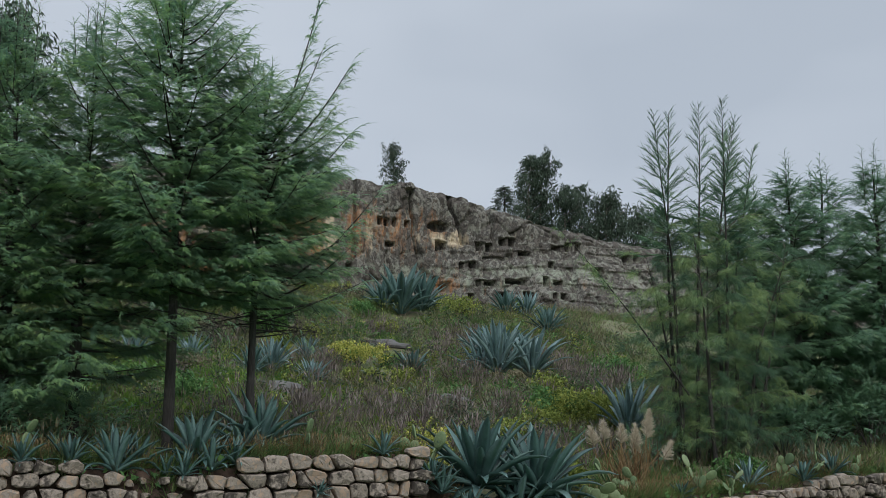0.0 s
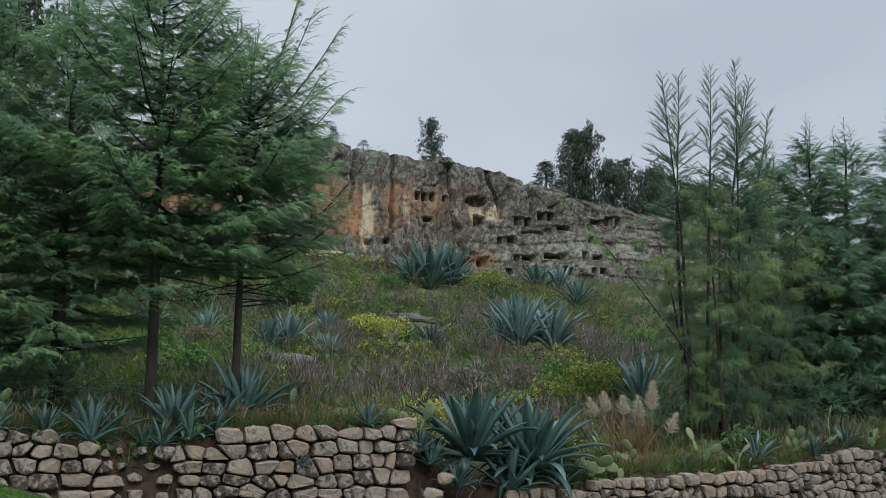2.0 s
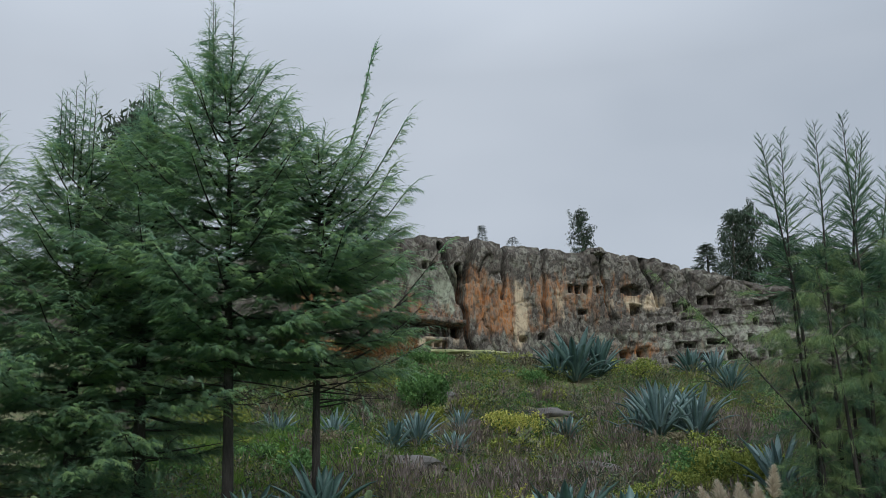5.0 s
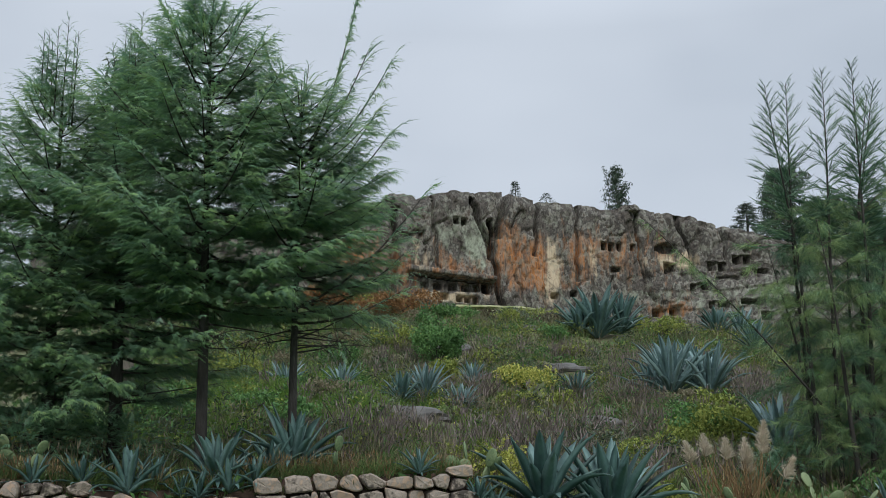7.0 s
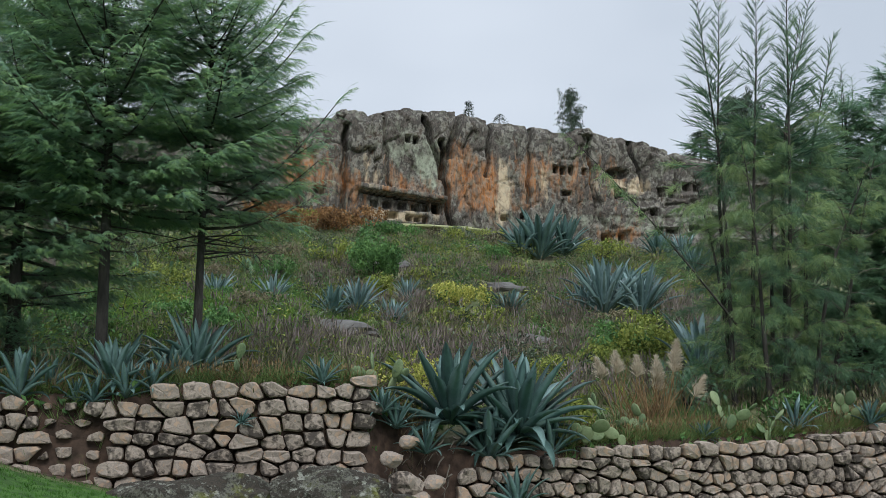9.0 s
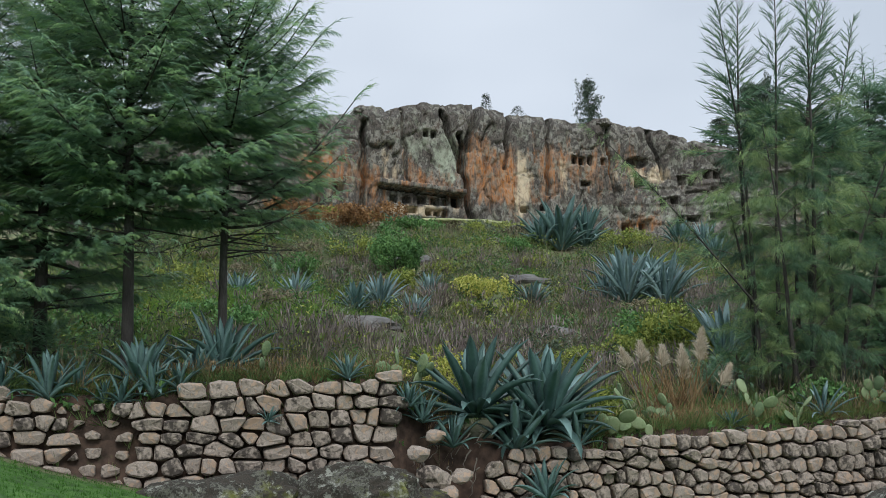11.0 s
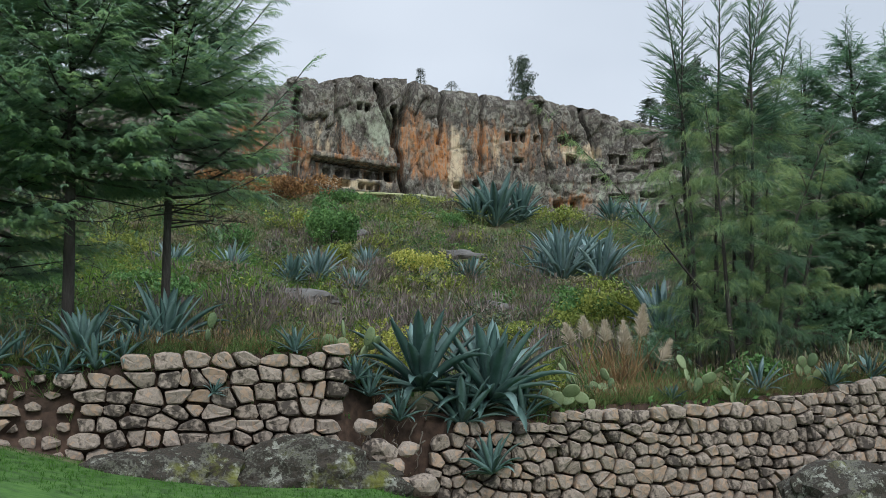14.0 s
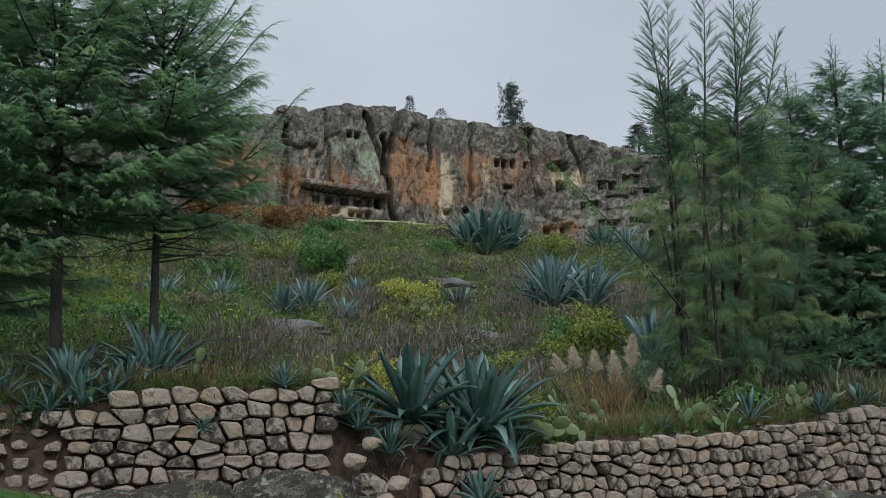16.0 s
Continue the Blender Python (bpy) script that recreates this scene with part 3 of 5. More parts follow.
def build_cliff():
    xs = np.concatenate([np.arange(-12, 4, 0.4), np.arange(4, 44, 0.085), np.arange(44, 60.1, 0.5)])
    rows = 108
    X, V = np.meshgrid(xs, np.linspace(0, 1, rows))
    top = np.interp(xs, TOP_X, TOP_Z)
    top = top + np.array([0.16 * noise.noise((x * 0.9, 3.3, 0)) + 0.12 * noise.noise((x * 2.3, 7.7, 0)) for x in xs])
    foot = 8.4
    Z = foot + (top[None] - foot) * V
    face = np.interp(xs, FACE_X, FACE_Y)
    Y = face[None] - (top[None] - Z) * 0.10 - smooth(25, 31, X) * np.clip(13.6 - Z, 0, 5) * 0.55
    flat_x, flat_z = X.ravel(), Z.ravel()
    bump = np.empty(len(flat_x))
    for i in range(len(flat_x)):
        x, z = flat_x[i], flat_z[i]
        bump[i] = 0.9 * noise.noise((x * 0.22, z * 0.10, 1.0)) + 0.3 * abs(noise.noise((x * 0.6, z * 0.16, 5.0))) + 0.16 * noise.noise((x * 1.4, z * 0.9, 9.0)) + 0.2 * abs(noise.noise((x * 2.6, z * 1.1, 2.0))) + 0.1 * noise.noise((x * 5.0, z * 4.0, 6.0))
    bump = bump.reshape(X.shape)
    block = np.empty(len(flat_x))
    for i in range(len(flat_x)):
        x, z = flat_x[i], flat_z[i]
        wob = 0.22 * noise.noise((x * 0.8, z * 0.8, 3.0))
        (d1, d2, _, _), (p1, _, _, _) = noise.voronoi((x * 0.62 + wob, z * 0.20 + wob, 0.5))
        (e1, e2, _, _), (q1, _, _, _) = noise.voronoi((x * 1.9 + wob, z * 0.9 + wob, 2.5))
        block[i] = 0.30 * noise.cell(p1 * 7.3) - 0.34 * max(0, 1 - (d2 - d1) / 0.05) + 0.10 * noise.cell(q1 * 5.1) - 0.12 * max(0, 1 - (e2 - e1) / 0.08)
    bump = 0.3 * bump + 0.75 * block.reshape(X.shape) + 0.14
    # rough shelves on the lower right
    step = (np.sin(Z * 5.2 + 0.8 * np.sin(X * 0.7)) > 0.2) * 0.16 * smooth(24, 29, X) * smooth(14.6, 13.6, Z)
    smoothed = blotch(X, Z, 19.5, 13.6, 0.8, 2.2) + blotch(X, Z, 14.6, 14.3, 1.3, 1.5)
    Y = Y - (bump * (1 - 0.6 * np.clip(smoothed, 0, 1)) - 0.3) - step
    for xt, xf, w, d, lo, hi in CRACKS:
        cx = xf + (xt - xf) * np.clip((Z - lo) / (hi - lo), 0, 1) + 0.06 * np.sin(Z * 3.0)
        Y += 1.4 * d * np.exp(-np.abs((X - cx + 0.025 * np.sin(Z * 5.3 + xt)) / (0.5 * w)) ** 2.5) * (Z > lo - 0.3) * (Z < hi + 0.3)
    # the long rock-cut gallery with its overhang
    ceil = 12.95 - 0.10 * (X - 11.0)
    room = (X > 10.7) * (X < 15.8) * (Z > 11.75) * (Z < ceil)
    base_y = np.interp(X, FACE_X, FACE_Y) - 0.55
    Y = np.where(room, base_y + 0.5 + 0.15 * bump, Y)
    Y = np.where(room * (Z > ceil - 0.2), base_y + 1.7, Y)
    lip = (X > 10.5) * (X < 15.9) * (Z >= ceil) * (Z < ceil + 0.35)
    Y = np.where(lip, np.minimum(Y, base_y - 0.28), Y)
    sill = (X > 10.4) * (X < 15.8) * (Z > 10.95) * (Z <= 11.75)
    Y = np.where(sill, base_y - 0.3 + 0.1 * bump, Y)
    # arched shelter right of the triple niches
    arch = blotch(X, Z, 27.2, 14.9 - 0.0, 0.9, 0.45) > 0.5
    Y = np.where(arch * (Z > 14.6 - 0.35 * (X - 27.0)), Y + 0.8, Y)
    plane = Y.copy()
    for cx, cz, w, h, d in NICHES:
        around = (abs(X - cx) < w / 2 + 0.14) * (abs(Z - cz) < h / 2 + 0.14)
        if around.any():
            Y = np.where(around, np.median(plane[around]) + 0.15 * (Y - np.median(plane[around])), Y)
    for cx, cz, w, h, d in NICHES:
        inside = (abs(X - cx) < w / 2) * (abs(Z - cz) < h / 2)
        if inside.any():
            Y = np.where(inside, np.median(plane[inside]) + d * 1.3, Y)
    # round the crest and carry it back
    crest = smooth(0.93, 1.0, V)
    Y = Y + crest * 0.35
    back_v = []
    for i, dy in enumerate((0.9, 2.0, 4.0, 8.0, 14.0, 24.0)):
        zz = top - 0.02 * dy - 0.05 * i + np.array([0.25 * noise.noise((x * 0.5, dy, 4)) for x in xs])
        back_v.append(np.stack([xs, Y[-1] + dy, zz], -1))
    last = np.stack([xs, Y[-1] + 26, np.full_like(xs, 8.0)], -1)
    grid = np.concatenate([np.stack([X, Y, Z], -1), np.array(back_v), last[None]])
    r, c = grid.shape[:2]
    ids = np.arange(r * c).reshape(r, c)
    q = np.stack([ids[:-1, :-1], ids[:-1, 1:], ids[1:, 1:], ids[1:, :-1]], -1).reshape(-1, 4)
    me = mesh_np("cliff", grid.reshape(-1, 3), q, M_CLIFF)
    x, z = grid[..., 0], grid[..., 2]
    rust = (0.36 * smooth(18.4, 14.5, z) * smooth(4, 8, x) * smooth(31, 27, x) + 0.5 * blotch(x, z, 16.9, 15.5, 0.7, 1.8) + 0.5 * blotch(x, z, 21.6, 14.5, 0.9, 1.8) + 0.6 * blotch(x, z, 6.5, 14.2, 1.3, 1.2)) * (1 - 0.9 * smooth(12.4, 11.6, z) * smooth(15.5, 16.5, x) * smooth(26.5, 25, x)) + 0.5 * blotch(x, z, 17.8, 13.2, 2.2, 2.4) + 0.6 * blotch(x, z, 9.9, 13.2, 0.5, 1.3) + 0.35 * blotch(x, z, 24.5, 14.8, 3.5, 1.5) + 0.5 * blotch(x, z, 7.5, 14, 2, 1.6) + 0.7 * blotch(x, z, 18.8, 13.2, 0.5, 1.8) + 0.6 * blotch(x, z, 27, 10.9, 1.5, 0.5) + 0.4 * blotch(x, z, 13.2, 13.4, 2.4, 0.7) + 0.35 * blotch(x, z, 34, 11, 4, 0.8)
    pale = 0.16 * smooth(17.5, 13.5, z) + 1.3 * blotch(x, z, 19.7, 13.3, 0.5, 2.0) + 1.0 * blotch(x, z, 12.8, 11.4, 2.0, 0.35) + 0.7 * blotch(x, z, 27.0, 14.1, 1.2, 0.6) + 0.8 * blotch(x, z, 28.5, 14.0, 0.7, 0.6) + 0.55 * blotch(x, z, 11.2, 14.2, 0.8, 1.4) + 0.6 * blotch(x, z, 8.6, 13.2, 0.6, 0.8) + 0.6 * blotch(x, z, 22.4, 14.2, 0.5, 1.4)
    lichen = 0.9 * blotch(x, z, 14.9, 14.4, 0.9, 1.6) + 0.62 * blotch(x, z, 13, 15.9, 2.8, 1.7) + 0.4 * smooth(12.6, 11.8, z) * smooth(15.5, 17, x) + 0.35 * blotch(x, z, 23, 12.6, 3, 1.0) + 0.5 * blotch(x, z, 20.7, 16.6, 1.5, 0.9) + 0.35 * blotch(x, z, 33, 12.5, 6, 1.5)
    for nm, arr in (("rust", rust), ("pale", pale), ("lichen", lichen)):
        a = me.attributes.new(nm, "FLOAT", "POINT")
        a.data.foreach_set("value", arr.astype(np.float32).ravel())
    return tagged(new("cliff", me), "weathered orange and grey rock cliff with carved tomb niches", "cliff", kind="structure")


build_cliff()


def rock_mesh(name, seed, mat, rough=0.35, flat=1.0, subdiv=3):
    bm = bmesh.new()
    bmesh.ops.create_icosphere(bm, subdivisions=subdiv, radius=1.0)
    for v in bm.verts:
        c = v.co.copy()
        d = 1 + rough * noise.noise(c * 1.1 + Vector((seed, 0, 0))) + 0.35 * rough * noise.noise(c * 2.9 + Vector((0, seed, 0))) + 0.3 * rough * abs(noise.noise(c * 5 + Vector((0, 0, seed)))) + 0.14 * rough * noise.noise(c * 13 + Vector((seed, 0, 2)))
        v.co = c * d
        v.co.z *= flat
    me = bpy.data.meshes.new(name)
    bm.to_mesh(me)
    bm.free()
    me.materials.append(mat)
    return me


def rock(x, y, z, sx, sy, sz, seed, mat, label, name="boulder", group="", turn=0.0, subdiv=3):
    me = rock_mesh(name, seed, mat, 0.4, 1.0, subdiv)
    me.transform(Matrix.Diagonal((sx, sy, sz, 1)))
    return thing(name, x, y, z, label, "rock", group, me=me, turn=turn)


rock(2.2, 12.05, 0.18, 1.15, 0.5, 0.66, 2.0, M_BOULDER, "large dark boulder with pale lichen below the stone wall", subdiv=5)
rock(0.7, 12.0, 0.3, 1.15, 0.45, 0.42, 5.0, M_BOULDER, "low dark rock in the grass below the wall", subdiv=4)
rock(9.3, 11.3, -0.3, 1.5, 0.6, 0.68, 9.0, M_BOULDER, "mossy dark boulder in front of the stone wall", subdiv=4)
for x, y, sx, sd in ((10.0, 31, 0.85, 3), (3.95, 23.5, 1.0, 6), (8.0, 22.5, 0.5, 8), (6.8, 33, 0.8, 11), (11.3, 40, 1.0, 12)):
    rock(x, y, float(ground_z(x, y)) - 0.06, sx, 0.9, 0.24, sd, M_SLAB, "flat grey rock slab among dry grass", "rock_slab", "slabs on the hillside", subdiv=3)
for x, y, z, r, sd in ((3.25, 12.35, 0.62, 0.17, 21), (3.4, 12.3, 0.42, 0.13, 22), (3.6, 12.35, 0.62, 0.11, 23), (3.05, 12.3, 0.9, 0.12, 24), (3.75, 12.25, 0.2, 0.16, 25), (3.5, 12.25, 0.22, 0.1, 26), (3.3, 12.45, 1.1, 0.1, 27)):
    rock(x, y, z, r * 1.2, r * 0.8, r * 0.85, sd, M_STONE, "fallen stone in the earth bank", "fallen_stone", "fallen stones", subdiv=2)
for x, z, s, sd in ((9.7, 17.75, 0.55, 1), (10.6, 17.75, 0.45, 4), (25.4, 17.65, 0.5, 7), (11.9, 17.7, 0.5, 13)):
    rock(x, 63.2, z, s, 0.5, s * 0.55, sd, M_CLIFF, "rounded grey boulder on the cliff edge", "boulder", "boulders on the crest")

for x, y, z, sx, sy, sd, tn in ((12.6, 54, 9.35, 2.6, 0.5, 31, -8), (15.0, 53.0, 8.85, 2.4, 0.5, 32, -22), (17.6, 51.5, 8.3, 1.8, 0.5, 33, -15), (13.8, 57, 10.05, 3.0, 0.6, 34, -6)):
    rock(x, y, max(z, float(ground_z(x, y)) + 0.05), sx, sy, 0.2, sd, M_LEDGE, "grassy pale rock ledge below the cliff", "rock_ledge", "ledges below the cliff", turn=tn, subdiv=4)

RT = random.Random(19)
for i in range(16):
    x, z = RT.uniform(2.95, 3.9), RT.uniform(0.5, 1.2)
    p = [(0.0, 0.0, 0.0)]
    for k in range(5):
        a = p[-1]
        p.append((a[0] + RT.uniform(-0.06, 0.06), a[1] - RT.uniform(0.0, 0.02), a[2] - RT.uniform(0.02, 0.08)))
    root = thing("root", x, 12.62, z, "thin bare root hanging from the earth bank", "root", "roots in the bank", me=mesh_np("root", *tube(p, np.linspace(0.012, 0.004, 6), 5), M_BARK2, True))

# ---- trees ----
R = random.Random(7)
FRONDS = [frond(R), frond(R, 7, 0.5, 0.4), frond(R, 8, 0.42, 0.7)]
WISPS = [wisp(R), wisp(R, 11), wisp(R, 8)]
BRUSHES = [brush(R), brush(R, 16)]
CURTAINS = [curtain(R), curtain(R, 14)]
HERBS = [herb_clump(R), herb_clump(R, 30, 0.042, 0.8), herb_clump(R, 36, 0.03, 1.2)]
CLUSTERS = [leaf_cluster(R, 8), leaf_cluster(R, 7, 0.11, 0.45)]
HANGING = [hanging_leaves(R), hanging_leaves(R, 9)]


def unit(v):
    v = np.asarray(v, float)
    return v / (np.linalg.norm(v) + 1e-9)


def foliage(name, parent, mat, points, dirs, sizes, templates, rng, up=0.5):
    """All the sprays of one crown as one mesh."""
    points, dirs, sizes = np.array(points), np.array(dirs), np.array(sizes)
    ups = np.array([(rng.uniform(-up, up), rng.uniform(-up, up), 1.0) for _ in points])
    pieces = []
    for k, tpl in enumerate(templates):
        sel = np.arange(len(points)) % len(templates) == k
        if sel.any():
            pieces.append(scatter(tpl, points[sel], dirs[sel], ups[sel], sizes[sel]))
    v, f = joined(pieces)
    return child(name, mesh_np(name, v, f, mat), parent)


def trunk_line(rng, h, lean=(0, 0), wob=0.06, n=9):
    ph = rng.uniform(0, 6)
    s = np.linspace(0, 1, n)
    return np.stack([lean[0] * s + wob * np.sin(3 * s + ph) * s, lean[1] * s + wob * np.cos(4 * s + ph) * s, s * h], -1)


def conifer(x, y, z, top, crown, radius, limbs, seed, label, mat=None, tip_mat=None, girth=0.09, leaders=3, shoot=0.7, dead=6, frond_len=0.285, extra=(), shape=0.75):
    """Cypress: tapered trunk, limbs in tiers that carry flat nodding sprays, wispy shoots at the ends. extra: (start height, azimuth, reach, rise, density) of single long limbs."""
    rng = random.Random(seed)
    tree = thing("cypress_tree", x, y, z, label, "tree", "cypress trees")
    h = top - z
    line = trunk_line(rng, h)
    child("trunk", mesh_np("trunk", *tube(line, girth * np.linspace(1.15, 0.08, len(line)) ** 0.9, 9), M_BARK, True), tree)

    def on_trunk(s):
        return np.array([np.interp(s, np.linspace(0, 1, len(line)), line[:, k]) for k in range(3)])

    sprays, tips, wisps = ([], [], []), ([], [], []), ([], [], [])

    def put(store, p, d, size):
        store[0].append(p)
        store[1].append(unit(d))
        store[2].append(size)

    def some(k):
        return np.array([rng.uniform(-k, k), rng.uniform(-k, k), rng.uniform(-k, k)])

    c0 = (crown - z) / h
    plan = []
    for i in range(limbs):
        r = ((i + rng.random()) / limbs) ** 0.9
        ln = radius * (min(1.0, 0.55 + 2.2 * r) * (1 - r) ** shape + 0.1) * rng.uniform(0.62, 1.15)
        lift = -0.05 + 0.75 * r + rng.uniform(-0.12, 0.22)
        reach = ln / math.sqrt(1 + lift * lift)
        plan.append((c0 + (0.97 - c0) * r, i * 137.5 + rng.uniform(-25, 25), reach, lift * reach, 1.0 - 0.25 * r))
    for zs, az, reach, rise, dens in extra:
        plan.append(((zs - z) / h, az, reach, rise, dens))
    for s, az, reach, rise, dens in plan:
        p0 = on_trunk(s)
        ln = math.hypot(reach, rise)
        d = np.array([math.cos(radians(az)), math.sin(radians(az)), 0])
        u = np.linspace(0, 1, 7)
        line2 = p0 + d * reach * u[:, None] + np.array([0, 0, 1.0]) * (rise * (0.8 * u + 0.2 * u * u) - 0.07 * ln * np.sin(u * 3.1))[:, None]
        child("limb", mesh_np("limb", *tube(line2, 0.004 + 0.0125 * min(1.5, ln) * np.linspace(1, 0.1, 7), 5), M_BARK, True), tree)
        axis = unit(line2[-1] - line2[0])
        flat = unit(np.cross(axis, (0, 0, 1)) + 1e-6)
        long = dens < 0.56
        shoots = max(7, int(ln * (17 if long else 19) * dens) + 3)
        for k in range(shoots):
            us = (0.3 if long else 0.1) + (0.7 if long else 0.9) * (k + rng.random()) / shoots
            q = np.array([np.interp(us, u, line2[:, c]) for c in range(3)])
            sd = unit(axis * rng.uniform(0.6, 1.1) + flat * (1 if k % 2 else -1) * rng.uniform(0.4, 1.0) + np.array([0, 0, rng.uniform(-0.22, 0.26)]))
            sl = ((0.18 if long else 0.36) * ln * (1 - us) + (0.12 if long else 0.14)) * rng.uniform(0.65, 1.25)
            m = max(2, int(sl / 0.085))
            for j in range(m):
                w = (j + 0.6) / m
                p = q + sd * sl * w + np.array([0, 0, rng.uniform(-0.03, 0.03) - 0.1 * sl * w * w])
                outer = us > 0.45 and w > 0.5
                way = (sd + axis * (0.0 if long else 0.35) + some(0.32)) * np.array([1, 1, 0.4]) - np.array([0, 0, 0.06])
                put(tips if outer and rng.random() < 0.75 else sprays, p, way, frond_len * rng.uniform(0.5, 1.05) * (0.7 if long else 0.8 if s > 0.85 else 1.0))
            if us > 0.45 and rng.random() < (0.95 if long else 0.45):
                put(wisps, q + sd * sl * (0.4 if long else 1.0), (sd + axis * (0.15 if long else 0.5) + some(0.25)) * np.array([1, 1, 0.5]), rng.uniform(0.25, 0.48))
        for k in range(1 if long else 3):
            put(tips, line2[-1] - axis * 0.11 * k, axis + some(0.3), frond_len * rng.uniform(0.6, 0.95))
        put(wisps, line2[-1], axis + some(0.15), rng.uniform(0.3, 0.5))
    # bare-looking upright leaders with hooked side shoots
    for i in range(leaders):
        base = on_trunk(rng.uniform(0.84, 0.95)) + np.array([rng.uniform(-0.3, 0.3), rng.uniform(-0.2, 0.2), 0]) * (1 if i else 0)
        tall = (h - base[2]) + shoot * (rng.uniform(0.5, 0.95) if i else 1.0)
        u = np.linspace(0, 1, 6)
        up = base + np.stack([rng.uniform(-0.1, 0.1) * u, 0 * u, tall * u], -1)
        child("leader", mesh_np("leader", *tube(up, np.linspace(0.012, 0.003, 6), 4), M_BARK, True), tree)
        n = int(tall * 24)
        for k in range(n):
            w = 0.05 + 0.95 * (k + rng.random()) / n
            a = k * 2.4 + rng.uniform(-0.4, 0.4)
            put(wisps, base + (up[-1] - base) * w, (math.cos(a), math.sin(a), 0.25 + 0.7 * w), (0.16 + 0.34 * (1 - w)) * rng.uniform(0.7, 1.1))
            if w < 0.7:
                put(sprays, base + (up[-1] - base) * w, (math.cos(a + 1), math.sin(a + 1), 0.3), 0.24 * rng.uniform(0.7, 1.1))
    for i in range(dead):
        s = c0 * rng.uniform(0.72, 1.05)
        az = rng.uniform(0, 360)
        p0 = on_trunk(s)
        d = np.array([math.cos(radians(az)), math.sin(radians(az)), rng.uniform(-0.15, 0.25)])
        ln = rng.uniform(0.6, 1.5)
        u = np.linspace(0, 1, 6)
        bend = some(0.16)
        arm = p0 + d * ln * u[:, None] + bend * (u * u)[:, None]
        limb = child("dead_limb", mesh_np("dead_limb", *tube(arm, 0.013 * np.linspace(1, 0.2, 6), 4), M_BARK, True), tree)
        bits = []
        for k in range(7):
            q = np.array([np.interp(rng.uniform(0.3, 1), u, arm[:, c]) for c in range(3)])
            e = unit(d * 0.5 + some(0.7)) * rng.uniform(0.15, 0.45)
            bits.append(tube(np.array([q, q + e * 0.5 + some(0.03), q + e - np.array([0, 0, 0.08])]), [0.005, 0.004, 0.002], 3))
            if k < 4:
                put(sprays, q + e, e + np.array([0, 0, -0.15]), frond_len * rng.uniform(0.4, 0.7))
        tagged(child("twig_spray", mesh_np("twig_spray", *joined(bits), M_BARK), limb), kind="stuff")
    for name, store, m, tpl in (("crown", sprays, mat or M_CYP, FRONDS), ("young_foliage", tips, tip_mat or M_CYP_TIP, FRONDS), ("wispy_foliage", wisps, mat or M_CYP, WISPS)):
        foliage(name, tree, m, *store, tpl, rng, up=0.32)
    return tree


CYP = "dark green cypress with a bare lower trunk behind the stone wall"
conifer(-0.42, 13.65, 1.7, 8.2, 3.95, 2.15, 104, 11, CYP, girth=0.074, leaders=5, shoot=1.05, dead=14, shape=0.72)
conifer(0.76, 13.9, 1.75, 7.2, 4.0, 1.6, 74, 23, "slim cypress with long rising side branches and a thin trunk", girth=0.06, leaders=1, shoot=0.3, dead=16, shape=0.5,
        extra=((6.0, -4, 0.8, 2.6, 0.5), (6.2, 175, 0.5, 1.5, 0.4), (5.9, -10, 1.25, 1.6, 0.55), (6.1, 20, 1.05, 1.8, 0.5), (5.6, 6, 1.1, 1.3, 0.7), (5.3, -16, 1.25, 1.1, 0.7), (5.1, 10, 1.15, 0.9, 0.8), (4.0, -10, 1.8, 1.65, 0.3), (3.9, 8, 1.55, 0.95, 0.4), (3.8, -22, 1.5, 0.4, 0.35), (4.4, -5, 1.4, 0.6, 0.6)))
conifer(-1.55, 14.3, 1.75, 7.35, 2.8, 1.85, 84, 37, "dense cypress with drooping sprays behind the wall", girth=0.09, leaders=7, shoot=0.95)
conifer(-2.45, 14.5, 1.8, 7.25, 2.4, 2.1, 86, 41, "dense cypress with drooping sprays behind the wall", girth=0.09, leaders=7, shoot=1.0)
conifer(-3.8, 14.4, 1.8, 7.0, 2.6, 2.0, 50, 43, "dense cypress with drooping sprays behind the wall", girth=0.09, leaders=3, shoot=0.7)
for x, y, tp, rd, sd in ((12.6, 15.5, 7.3, 1.8, 51), (13.9, 15.9, 7.5, 1.9, 53), (15.1, 15.6, 7.8, 1.9, 57), (11.9, 15.9, 6.9, 1.5, 59), (16.6, 16.2, 7.6, 1.9, 60)):
    conifer(x, y, float(ground_z(x, y)) - 0.05, tp, 2.2, rd, 60, sd, "dark bushy cypress clothed nearly to the ground", M_CYP_DARK, M_CYP, girth=0.1, leaders=3, shoot=0.6, dead=6, frond_len=0.4)


